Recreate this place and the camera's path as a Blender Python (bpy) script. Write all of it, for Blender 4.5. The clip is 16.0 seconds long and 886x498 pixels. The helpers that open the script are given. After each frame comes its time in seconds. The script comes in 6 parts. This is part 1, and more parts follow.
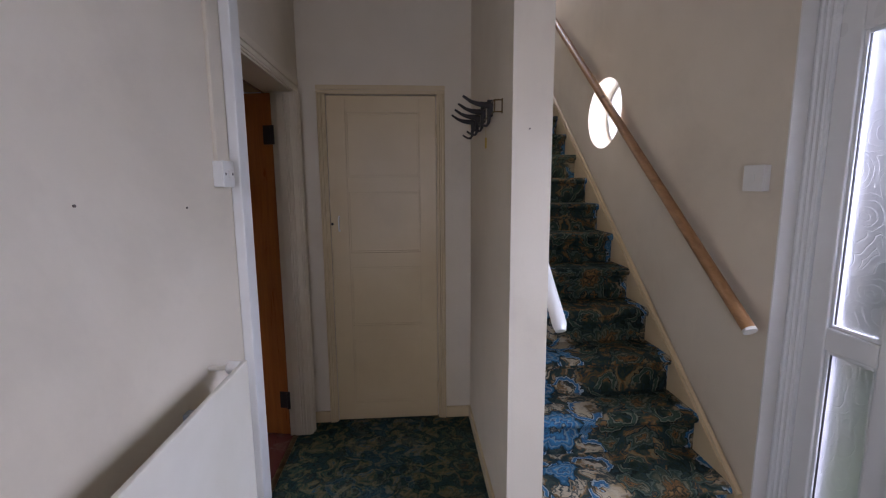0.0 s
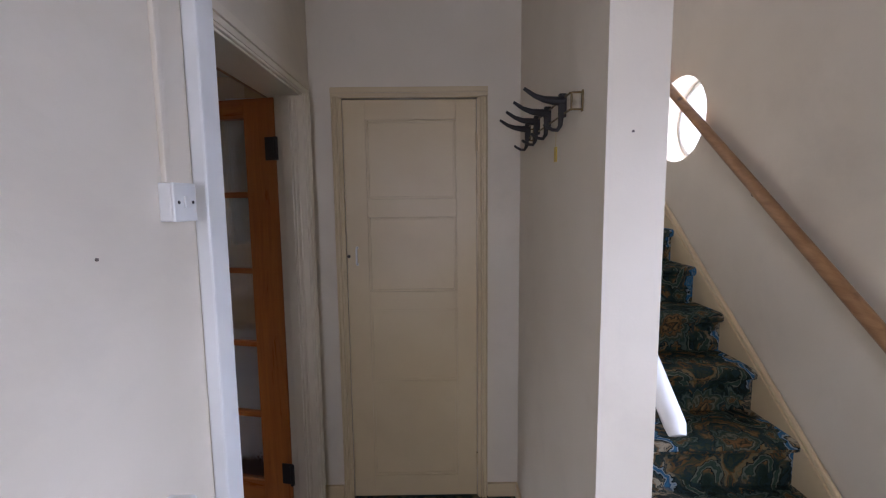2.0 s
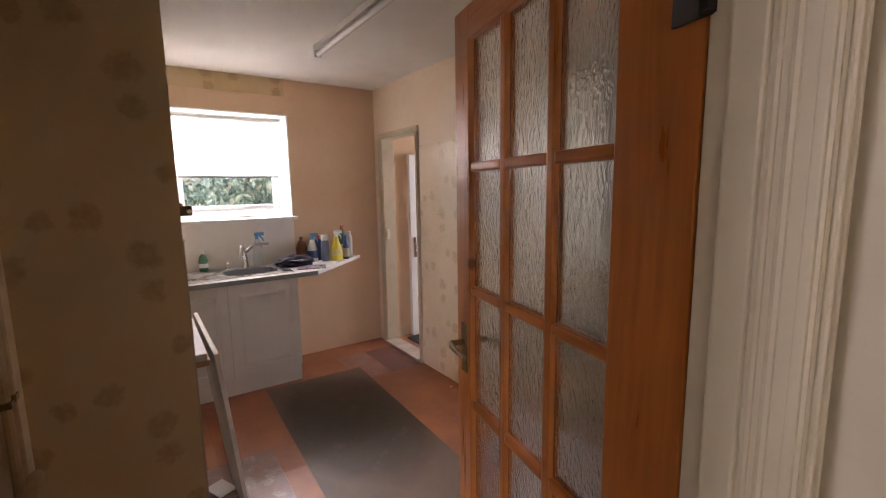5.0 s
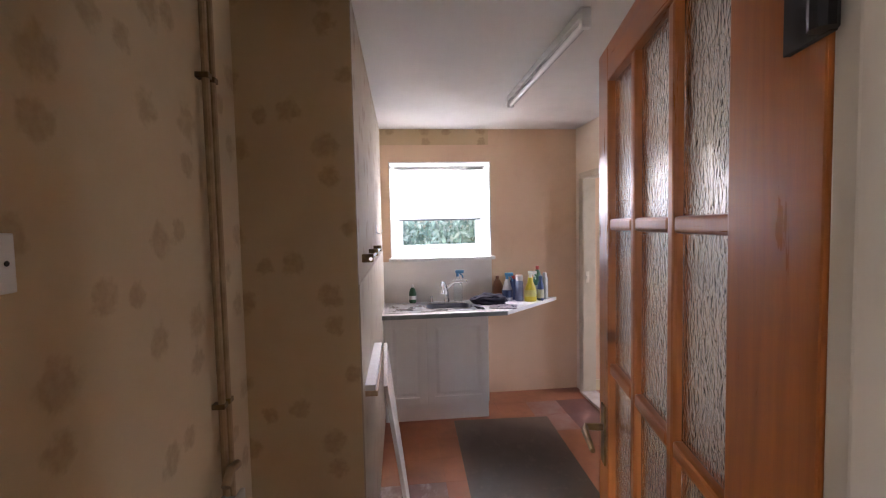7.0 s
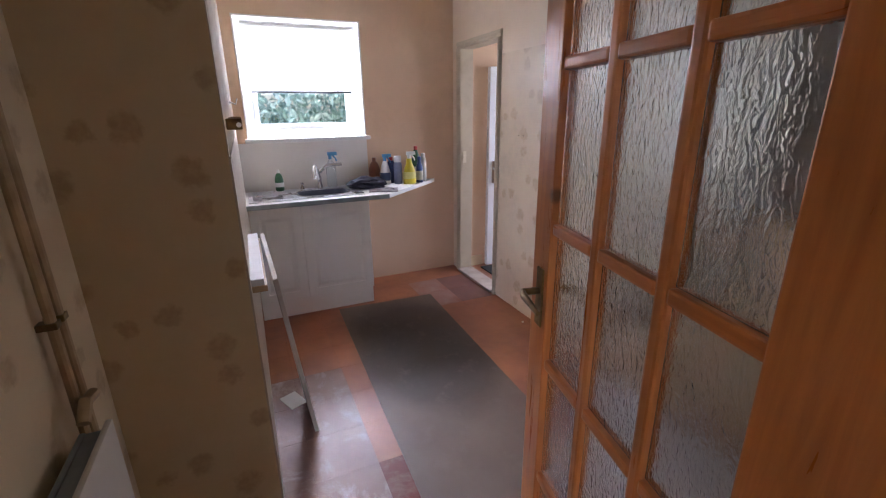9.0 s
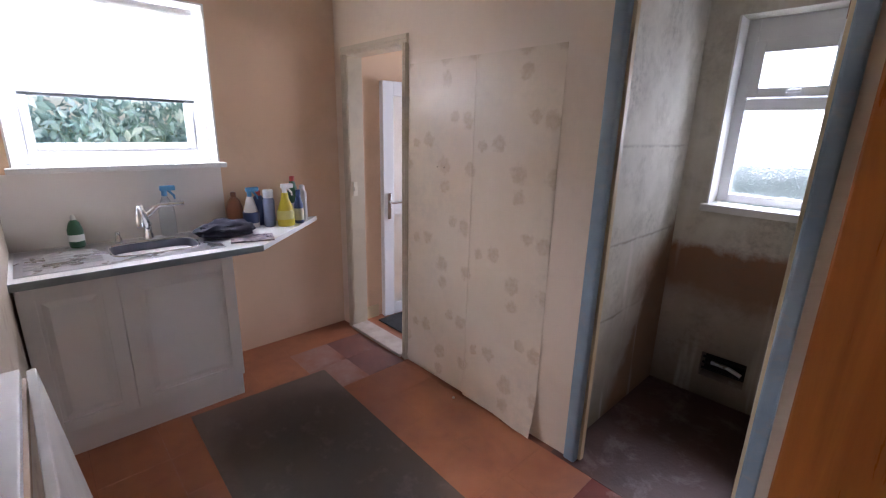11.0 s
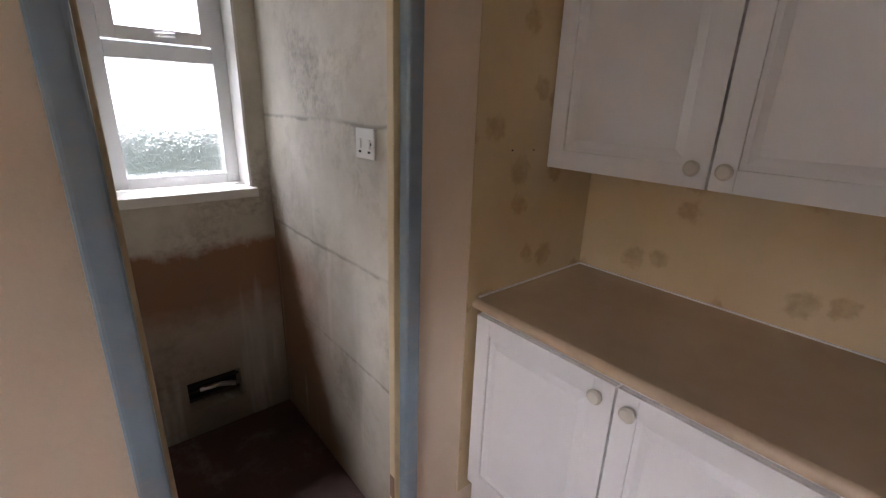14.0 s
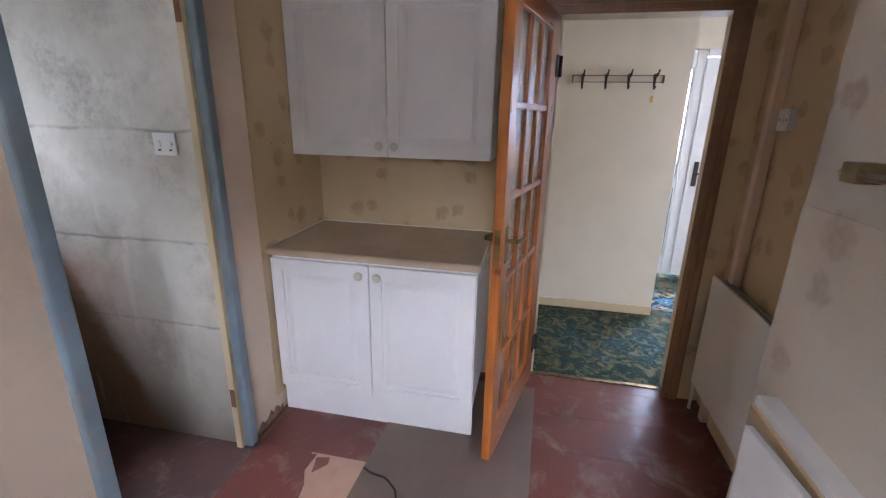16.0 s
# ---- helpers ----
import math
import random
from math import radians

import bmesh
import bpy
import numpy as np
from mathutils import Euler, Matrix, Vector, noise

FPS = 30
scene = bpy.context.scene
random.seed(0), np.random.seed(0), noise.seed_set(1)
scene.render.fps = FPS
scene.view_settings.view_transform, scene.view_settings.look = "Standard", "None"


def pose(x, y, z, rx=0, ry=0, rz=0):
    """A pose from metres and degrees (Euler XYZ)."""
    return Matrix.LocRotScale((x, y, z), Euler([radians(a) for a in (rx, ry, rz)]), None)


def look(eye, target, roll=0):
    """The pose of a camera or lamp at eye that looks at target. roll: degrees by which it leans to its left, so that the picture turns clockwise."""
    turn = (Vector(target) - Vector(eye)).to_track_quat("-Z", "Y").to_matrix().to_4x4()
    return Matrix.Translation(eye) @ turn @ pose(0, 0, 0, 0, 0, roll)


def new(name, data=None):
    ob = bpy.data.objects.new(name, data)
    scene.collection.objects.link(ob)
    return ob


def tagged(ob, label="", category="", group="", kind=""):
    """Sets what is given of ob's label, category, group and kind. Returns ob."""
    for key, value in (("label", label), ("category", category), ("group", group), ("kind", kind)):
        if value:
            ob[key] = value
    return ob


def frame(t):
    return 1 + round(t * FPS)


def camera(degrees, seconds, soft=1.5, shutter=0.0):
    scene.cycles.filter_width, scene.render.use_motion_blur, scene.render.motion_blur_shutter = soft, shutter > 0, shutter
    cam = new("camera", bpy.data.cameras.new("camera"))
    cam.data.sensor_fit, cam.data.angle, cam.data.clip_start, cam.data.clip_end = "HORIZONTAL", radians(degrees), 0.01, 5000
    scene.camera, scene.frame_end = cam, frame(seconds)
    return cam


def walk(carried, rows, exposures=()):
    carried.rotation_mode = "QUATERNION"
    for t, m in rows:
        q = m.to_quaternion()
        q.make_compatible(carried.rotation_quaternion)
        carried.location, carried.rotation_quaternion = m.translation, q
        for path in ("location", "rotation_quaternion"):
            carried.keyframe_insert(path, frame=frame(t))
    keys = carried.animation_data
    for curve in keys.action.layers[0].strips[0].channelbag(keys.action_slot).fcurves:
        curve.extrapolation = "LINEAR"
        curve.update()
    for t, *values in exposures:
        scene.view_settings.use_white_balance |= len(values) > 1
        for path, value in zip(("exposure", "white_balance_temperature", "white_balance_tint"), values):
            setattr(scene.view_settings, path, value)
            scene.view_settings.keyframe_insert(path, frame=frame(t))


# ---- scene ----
cam = camera(90.9, 16.0, soft=1.2)
PATH = [
    (0, (0.281, 0.71, 1.47), (0.42, 2.684, 1.18), -0.4),
    (0.5, (0.273, 0.721, 1.475), (0.358, 2.702, 1.212), -0.5),
    (1, (0.301, 0.791, 1.474), (0.325, 2.775, 1.225), -0.6),
    (1.5, (0.276, 0.996, 1.479), (0.29, 2.981, 1.24), -0.7),
    (2, (0.246, 1.229, 1.507), (0.264, 3.217, 1.289), -0.6),
    (2.5, (0.269, 1.487, 1.488), (0.196, 3.474, 1.277), -0.8),
    (3, (0.246, 1.734, 1.492), (-0.147, 3.682, 1.273), -0.1),
    (3.5, (0.127, 2.014, 1.482), (-0.467, 3.911, 1.26), -0.2),
    (4, (0.021, 2.241, 1.504), (-0.816, 4.041, 1.262), -0.7),
    (4.5, (-0.064, 2.456, 1.489), (-1.404, 3.92, 1.24), -1.3),
    (5, (-0.179, 2.58, 1.489), (-1.811, 3.701, 1.211), -0.9),
    (5.2, (-0.231, 2.611, 1.493), (-1.911, 3.656, 1.206), -0.8),
    (7.3, (-0.141, 2.846, 1.553), (-2.133, 2.991, 1.443), -1.4),
    (7.5, (-0.141, 2.823, 1.531), (-2.121, 3.032, 1.343), -1.3),
    (8, (-0.194, 2.717, 1.479), (-2.067, 3.278, 1.059), 0.1),
    (8.2, (-0.211, 2.676, 1.456), (-1.995, 3.378, 0.886), -0.1),
    (10.3, (-0.897, 2.82, 1.468), (-2.609, 3.653, 0.855), -0.7),
    (10.5, (-0.993, 2.818, 1.472), (-2.676, 3.724, 0.885), -0.1),
    (11, (-1.188, 2.817, 1.482), (-2.588, 4.144, 0.955), 1.4),
    (11.5, (-1.342, 2.93, 1.473), (-2.439, 4.517, 0.943), 0.1),
    (12, (-1.401, 2.991, 1.511), (-2.047, 4.798, 0.948), -0.1),
    (12.5, (-1.485, 3.062, 1.498), (-1.771, 4.95, 0.903), 0.6),
    (13, (-1.619, 3.322, 1.492), (-1.642, 5.222, 0.868), 1.0),
    (13.5, (-1.79, 3.482, 1.508), (-1.248, 5.309, 0.902), 3.5),
    (14, (-2.024, 3.537, 1.487), (-0.791, 4.982, 0.863), 1.9),
    (14.5, (-2.271, 3.41, 1.456), (-0.773, 4.581, 0.838), 1.7),
    (15, (-2.503, 3.315, 1.477), (-0.849, 4.24, 0.837), 1.0),
    (15.5, (-2.736, 3.289, 1.478), (-0.927, 3.869, 0.853), 1.5),
    (16, (-2.845, 3.249, 1.503), (-0.972, 3.632, 0.917), 1.1),
]
EXPOSURES = [(0.0, -1.38, 5850, 26), (1.5, -1.02, 5650, 25), (2.5, -0.80, 5650, 24), (3.5, -0.62, 5750, 23), (3.9, -0.12, 6300, 25), (4.5, 0.08, 6750, 27), (5.2, -0.05, 7000, 29),
             (7.5, 0.36, 5800, 27), (8.2, 0.28, 5750, 26), (10.5, 0.08, 5600, 25), (11.5, 0.05, 6050, 27), (12.5, 0.30, 6550, 26), (13.5, 0.08, 6600, 26), (14.0, -0.05, 6350, 24), (14.7, 0.02, 6000, 22), (16.0, 0.25, 5600, 21)]
walk(cam, [(t, look(eye, target, roll)) for t, eye, target, roll in PATH], EXPOSURES)

# ---- world, sun, window light, fill light ----
world = bpy.data.worlds.new("sky_world")
scene.world = world
world.use_nodes = True
wn = world.node_tree.nodes
sky = wn.new("ShaderNodeTexSky")
sky.sky_type = "NISHITA"
sky.sun_disc = False
sky.sun_elevation = radians(50)
sky.sun_rotation = radians(146)
world.node_tree.links.new(sky.outputs[0], wn["Background"].inputs[0])
wn["Background"].inputs[1].default_value = 0.15
sun = new("sun", bpy.data.lights.new("sun", "SUN"))
sun.data.energy, sun.data.angle, sun.data.color = 3.5, radians(10), (1.0, 0.97, 0.93)
sun.matrix_world = look((0, 0, 10), (-1.2, 1.8, 7.0))


def window_light(name, eye, target, sx, sy, power, color=(0.93, 0.97, 1.0)):
    d = bpy.data.lights.new(name, "AREA")
    d.shape, d.size, d.size_y, d.energy, d.color = "RECTANGLE", sx, sy, power, color
    ob = new(name, d)
    ob.matrix_world = look(eye, target)
    return ob


window_light("kitchen_window_light", (-4.165, 3.205, 1.815), (0.0, 3.205, 1.75), 0.68, 0.36, 430)
window_light("kitchen_sky_light", (-5.9, 3.2, 2.35), (-1.0, 3.35, 1.1), 2.2, 1.1, 620)
window_light("pantry_window_light", (-1.69, 5.97, 1.76), (-1.69, 4.0, 1.70), 0.6, 0.75, 16)
window_light("pantry_sky_light", (-1.86, 6.42, 2.72), (-1.52, 5.3, 0.9), 0.5, 0.45, 95)
window_light("front_door_light", (2.6, 1.5, 1.7), (0.0, 1.6, 0.8), 1.8, 1.2, 120, (0.80, 0.90, 1.0))
window_light("porch_sky_light", (2.75, 1.0, 2.45), (1.2, 2.2, 0.4), 1.4, 1.0, 260, (0.80, 0.90, 1.0))
window_light("round_window_light", (2.05, 3.845, 2.0), (0.5, 3.7, 1.7), 0.55, 0.5, 40)
# added lamp that brightens the lobby through an unseen north opening
window_light("lobby_fill_light", (-3.35, 5.95, 1.3), (-3.6, 4.5, 0.7), 0.7, 1.4, 24)
# added fill lamp outside an unseen opening behind the camera's start
window_light("hall_fill_light", (0.02, -1.08, 1.45), (1.3, 3.0, 0.8), 0.6, 1.05, 46, (0.95, 0.97, 1.0))
# unseen lamp added inside the stairwell to brighten it; no window there
window_light("landing_fill_light", (1.2, 5.45, 4.2), (1.1, 3.5, 2.4), 0.6, 0.6, 34)


# ---- materials ----
def nodes_of(name):
    m = bpy.data.materials.new(name)
    m.use_nodes = True
    return m, m.node_tree, m.node_tree.nodes["Principled BSDF"]


def nd(nt, kind, **props):
    n = nt.nodes.new(kind)
    for k, v in props.items():
        n.inputs[k].default_value = v
    return n


def ramp(nt, src, stops, mode="LINEAR"):
    r = nt.nodes.new("ShaderNodeValToRGB")
    r.color_ramp.interpolation = mode
    els = r.color_ramp.elements
    while len(els) < len(stops):
        els.new(0.5)
    for e, (p, c) in zip(els, stops):
        e.position = p
        e.color = (*c, 1) if len(c) == 3 else c
    nt.links.new(src, r.inputs[0])
    return r.outputs[0]


def mathn(nt, op, a, b=None, c=None):
    n = nt.nodes.new("ShaderNodeMath")
    n.operation = op
    for i, v in enumerate((a, b, c)):
        if v is None:
            continue
        if isinstance(v, (int, float)):
            n.inputs[i].default_value = v
        else:
            nt.links.new(v, n.inputs[i])
    return n.outputs[0]


def mixc(nt, fac, a, b, blend="MIX"):
    n = nt.nodes.new("ShaderNodeMix")
    n.data_type, n.blend_type = "RGBA", blend
    for i, v in ((0, fac), (6, a), (7, b)):
        if isinstance(v, (int, float)):
            n.inputs[i].default_value = v
        elif isinstance(v, tuple):
            n.inputs[i].default_value = (*v, 1)
        else:
            nt.links.new(v, n.inputs[i])
    return n.outputs[2]


def coords(nt):
    return nt.nodes.new("ShaderNodeTexCoord").outputs["Object"]


def noise_of(nt, vec, scale, detail=4, rough=0.6, dist=0.0):
    n = nd(nt, "ShaderNodeTexNoise", Scale=scale, Detail=detail, Roughness=rough, Distortion=dist)
    nt.links.new(vec, n.inputs["Vector"])
    return n.outputs[0]


def bump_to(nt, b, height, strength, dist=0.004):
    n = nd(nt, "ShaderNodeBump", Strength=strength, Distance=dist)
    nt.links.new(height, n.inputs["Height"])
    nt.links.new(n.outputs[0], b.inputs["Normal"])


def surface(name, c1, c2, scale=3.0, rough=0.6, fine=60.0, bump=0.15, metal=0.0, stain=None, stain_amount=0.0, stain_scale=1.6, per_piece=0.0):
    """Two scales of variation: soft drift between two colours, fine grain in the relief, and stains."""
    m, nt, b = nodes_of(name)
    v = coords(nt)
    if per_piece:
        shift = nt.nodes.new("ShaderNodeVectorMath")
        nt.links.new(v, shift.inputs[0])
        nt.links.new(nt.nodes.new("ShaderNodeObjectInfo").outputs["Location"], shift.inputs[1])
        v = shift.outputs[0]
    big = noise_of(nt, v, scale, 3)
    col = mixc(nt, ramp(nt, big, [(0.35, (0, 0, 0)), (0.65, (1, 1, 1))]), c1, c2)
    if stain:
        s = noise_of(nt, v, stain_scale, 6, 0.7, 0.4)
        f = mathn(nt, "MULTIPLY", ramp(nt, s, [(0.52, (0, 0, 0)), (0.72, (1, 1, 1))]), stain_amount)
        col = mixc(nt, f, col, stain)
    if per_piece:
        oi = nt.nodes.new("ShaderNodeObjectInfo")
        hs = nd(nt, "ShaderNodeHueSaturation")
        nt.links.new(mathn(nt, "MULTIPLY_ADD", oi.outputs["Random"], per_piece, 1 - per_piece / 2), hs.inputs["Value"])
        nt.links.new(col, hs.inputs["Color"])
        col = hs.outputs[0]
    nt.links.new(col, b.inputs["Base Color"])
    b.inputs["Metallic"].default_value = metal
    g = noise_of(nt, v, fine, 4)
    nt.links.new(mathn(nt, "MULTIPLY_ADD", big, 0.2, rough - 0.1), b.inputs["Roughness"])
    if bump:
        bump_to(nt, b, g, bump)
    return m


def wood(name, dark, light, axis="Z", rough=0.4, scale=1.0, knots=True):
    m, nt, b = nodes_of(name)
    v = coords(nt)
    mp = nd(nt, "ShaderNodeMapping")
    st = {"Z": (14, 14, 0.9), "X": (0.9, 14, 14), "Y": (14, 0.9, 14)}[axis]
    mp.inputs["Scale"].default_value = tuple(s * scale for s in st)
    nt.links.new(v, mp.inputs[0])
    g = noise_of(nt, mp.outputs[0], 3.0, 6, 0.65, 0.6)
    col = ramp(nt, g, [(0.25, dark), (0.5, tuple((a + c) / 2 for a, c in zip(dark, light))), (0.75, light)])
    if knots:
        k = nt.nodes.new("ShaderNodeTexVoronoi")
        k.inputs["Scale"].default_value = 3.1
        nt.links.new(v, k.inputs["Vector"])
        col = mixc(nt, ramp(nt, k.outputs["Distance"], [(0.03, (0.8, 0.8, 0.8)), (0.07, (0, 0, 0))]), col, tuple(c * 0.3 for c in dark))
    nt.links.new(col, b.inputs["Base Color"])
    nt.links.new(mathn(nt, "MULTIPLY_ADD", g, 0.25, rough - 0.12), b.inputs["Roughness"])
    bump_to(nt, b, g, 0.12, 0.002)
    return m


def wallpaper(name, axis, base, base2, motif, fade=1.0, rough=0.55, mould=0.0):
    """Vinyl wallpaper with sprays of brownish flower heads in a half-drop repeat. axis: the level direction of the wall."""
    m, nt, b = nodes_of(name)
    v = coords(nt)
    sep = nt.nodes.new("ShaderNodeSeparateXYZ")
    nt.links.new(v, sep.inputs[0])
    u, w = sep.outputs[0 if axis == "X" else 1], sep.outputs[2]
    wob = noise_of(nt, v, 26.0, 3)
    wob2 = noise_of(nt, v, 38.0, 3)
    W, Hh = 0.50, 0.55
    pu = mathn(nt, "MODULO", mathn(nt, "ADD", u, 50.0), W)
    pw = mathn(nt, "MODULO", mathn(nt, "ADD", w, 5.5), Hh)
    total = None
    for cx, cz, r in ((0.15, 0.45, 0.031), (0.24, 0.43, 0.039), (0.347, 0.31, 0.027), (0.076, 0.195, 0.043), (0.268, 0.187, 0.036), (0.084, 0.085, 0.034), (0.45, 0.325, 0.037)):
        dx = mathn(nt, "SUBTRACT", pu, cx)
        dz = mathn(nt, "SUBTRACT", pw, cz)
        d = mathn(nt, "SQRT", mathn(nt, "ADD", mathn(nt, "MULTIPLY", dx, dx), mathn(nt, "MULTIPLY", dz, dz)))
        d = mathn(nt, "DIVIDE", mathn(nt, "ADD", d, mathn(nt, "MULTIPLY_ADD", wob, 0.07, -0.035)), r)
        f = nt.nodes.new("ShaderNodeMapRange")
        f.interpolation_type = "SMOOTHSTEP"
        nt.links.new(d, f.inputs[0])
        f.inputs[1].default_value, f.inputs[2].default_value, f.inputs[3].default_value, f.inputs[4].default_value = 0.65, 1.35, 1.0, 0.0
        total = f.outputs[0] if total is None else mathn(nt, "MAXIMUM", total, f.outputs[0])
    petal = ramp(nt, wob2, [(0.36, (0.55, 0.55, 0.55)), (0.6, (1, 1, 1))])
    fac = mathn(nt, "MULTIPLY", mathn(nt, "MULTIPLY", total, petal), fade)
    big = noise_of(nt, v, 1.7, 5, 0.65)
    col = mixc(nt, ramp(nt, big, [(0.35, (0, 0, 0)), (0.7, (1, 1, 1))]), base, base2)
    if mould:
        spots = mathn(nt, "MULTIPLY", ramp(nt, noise_of(nt, v, 1.9, 3, 0.6), [(0.46, (0, 0, 0)), (0.66, (1, 1, 1))]), ramp(nt, noise_of(nt, v, 21.0, 5, 0.7), [(0.40, (0.15, 0.15, 0.15)), (0.68, (1, 1, 1))]))
        col = mixc(nt, mathn(nt, "MULTIPLY", spots, mould), col, (0.33, 0.30, 0.25))
    col = mixc(nt, fac, col, motif)
    nt.links.new(col, b.inputs["Base Color"])
    b.inputs["Roughness"].default_value = rough
    bump_to(nt, b, mathn(nt, "ADD", noise_of(nt, v, 160.0, 2), mathn(nt, "MULTIPLY", big, 3.0)), 0.18, 0.003)
    return m


def polar(nt, pu, pv, cx, cy):
    dx, dy = mathn(nt, "SUBTRACT", pu, cx), mathn(nt, "SUBTRACT", pv, cy)
    r = mathn(nt, "SQRT", mathn(nt, "ADD", mathn(nt, "MULTIPLY", dx, dx), mathn(nt, "MULTIPLY", dy, dy)))
    return r, mathn(nt, "ARCTAN2", dy, dx)


def carpet(name):
    """Woven floral carpet: mirrored palmettes and scrolls in blues and cream on gold, bottle green and near-black, with
    dark green blotches at low x.
    """
    m, nt, b = nodes_of(name)
    v = coords(nt)
    sep = nt.nodes.new("ShaderNodeSeparateXYZ")
    nt.links.new(v, sep.inputs[0])
    along = mathn(nt, "ADD", sep.outputs[1], sep.outputs[2])
    wob = noise_of(nt, v, 17.0, 2)
    wob2 = noise_of(nt, v, 21.0, 2)
    W, H = 0.86, 0.56
    pu = mathn(nt, "ABSOLUTE", mathn(nt, "SUBTRACT", mathn(nt, "MODULO", mathn(nt, "ADD", sep.outputs[0], 8.6 - 0.95 + 0.43), W), W / 2))
    pv = mathn(nt, "MODULO", mathn(nt, "ADD", along, 5.6 + 0.02), H)
    pu = mathn(nt, "ADD", pu, mathn(nt, "MULTIPLY_ADD", wob, 0.07, -0.035))
    pv = mathn(nt, "ADD", pv, mathn(nt, "MULTIPLY_ADD", wob2, 0.07, -0.035))
    pu = mathn(nt, "ADD", pu, mathn(nt, "MULTIPLY_ADD", noise_of(nt, v, 4.3, 1), 0.22, -0.11))
    pv = mathn(nt, "ADD", pv, mathn(nt, "MULTIPLY_ADD", noise_of(nt, v, 3.6, 1), 0.22, -0.11))
    cb = nt.nodes.new("ShaderNodeCombineXYZ")
    nt.links.new(pu, cb.inputs[0])
    nt.links.new(pv, cb.inputs[1])
    p = cb.outputs[0]
    n1 = noise_of(nt, p, 9.0, 3, 0.55, 0.6)
    n2 = noise_of(nt, p, 14.0, 3, 0.55, 1.2)
    pale = ramp(nt, n1, [(0.36, (0.02, 0.03, 0.03)), (0.44, (0.05, 0.08, 0.07)), (0.49, (0.24, 0.14, 0.055)), (0.53, (0.50, 0.43, 0.31)), (0.62, (0.44, 0.36, 0.23)), (0.70, (0.26, 0.15, 0.06))])
    deep = ramp(nt, n1, [(0.36, (0.010, 0.015, 0.012)), (0.45, (0.022, 0.040, 0.028)), (0.52, (0.05, 0.065, 0.04)), (0.57, (0.20, 0.10, 0.03)), (0.62, (0.26, 0.19, 0.09)), (0.68, (0.06, 0.075, 0.05))])
    col = mixc(nt, ramp(nt, mathn(nt, "ADD", pu, mathn(nt, "MULTIPLY_ADD", n2, 0.2, -0.1)), [(0.15, (0, 0, 0)), (0.24, (1, 1, 1))]), pale, deep)
    veil = ramp(nt, n2, [(0.47, (0, 0, 0)), (0.51, (0.9, 0.9, 0.9)), (0.55, (0.9, 0.9, 0.9)), (0.58, (0, 0, 0))])
    col = mixc(nt, veil, col, (0.022, 0.045, 0.048))
    # scrolls: rings with a pale rim, broken by the angle
    for cx, cy, r0, w, a0 in ((0.15, 0.05, 0.066, 0.020, 0.6), (0.15, 0.27, 0.055, 0.018, 2.6), (0.14, 0.47, 0.060, 0.018, -1.4), (0.31, 0.20, 0.050, 0.018, 1.5), (0.33, 0.46, 0.055, 0.018, -2.0)):
        r, th = polar(nt, pu, pv, cx, cy)
        d = mathn(nt, "ABSOLUTE", mathn(nt, "SUBTRACT", mathn(nt, "ADD", r, mathn(nt, "MULTIPLY", th, 0.006)), r0))
        gap = ramp(nt, mathn(nt, "MULTIPLY_ADD", mathn(nt, "COSINE", mathn(nt, "ADD", th, a0)), 0.5, 0.5), [(0.12, (0, 0, 0)), (0.22, (1, 1, 1))])
        q = mathn(nt, "DIVIDE", d, w)
        shade = ramp(nt, q, [(0.0, (0.05, 0.085, 0.06)), (0.38, (0.03, 0.055, 0.04)), (0.52, (0.17, 0.19, 0.14)), (0.78, (0.14, 0.15, 0.10)), (0.86, (0.01, 0.014, 0.014))]) if cx > 0.2 else ramp(nt, q, [(0.0, (0.05, 0.19, 0.36)), (0.38, (0.03, 0.11, 0.23)), (0.52, (0.34, 0.42, 0.46)), (0.78, (0.30, 0.36, 0.38)), (0.86, (0.01, 0.016, 0.02))])
        inside = mathn(nt, "MULTIPLY", mathn(nt, "LESS_THAN", q, 1.0), gap)
        col = mixc(nt, inside, col, shade)
    # palmettes and small heads
    for cx, cy, R, petals in ((0.0, 0.14, 0.130, 7), (0.43, 0.30, 0.120, 9), (0.0, 0.42, 0.095, 5), (0.43, 0.03, 0.080, 6), (0.16, 0.16, 0.045, 5), (0.27, 0.34, 0.060, 5), (0.26, 0.07, 0.055, 5)):
        r, th = polar(nt, pu, pv, cx, cy)
        wave = mathn(nt, "MULTIPLY_ADD", mathn(nt, "ABSOLUTE", mathn(nt, "COSINE", mathn(nt, "MULTIPLY", th, petals / 2))), 0.34, 0.70)
        q = mathn(nt, "DIVIDE", r, mathn(nt, "MULTIPLY", wave, R))
        q = mathn(nt, "ADD", q, mathn(nt, "MULTIPLY_ADD", n2, 0.7, -0.35))
        if cx > 0.2:
            shade = ramp(nt, q, [(0.0, (0.30, 0.17, 0.06)), (0.14, (0.02, 0.03, 0.022)), (0.26, (0.24, 0.12, 0.04)), (0.40, (0.025, 0.045, 0.032)), (0.48, (0.20, 0.19, 0.13)), (0.56, (0.08, 0.085, 0.05)),
                                 (0.72, (0.022, 0.05, 0.04)), (0.84, (0.11, 0.14, 0.11)), (0.93, (0.02, 0.04, 0.035)), (1.0, (0.01, 0.014, 0.014))])
        else:
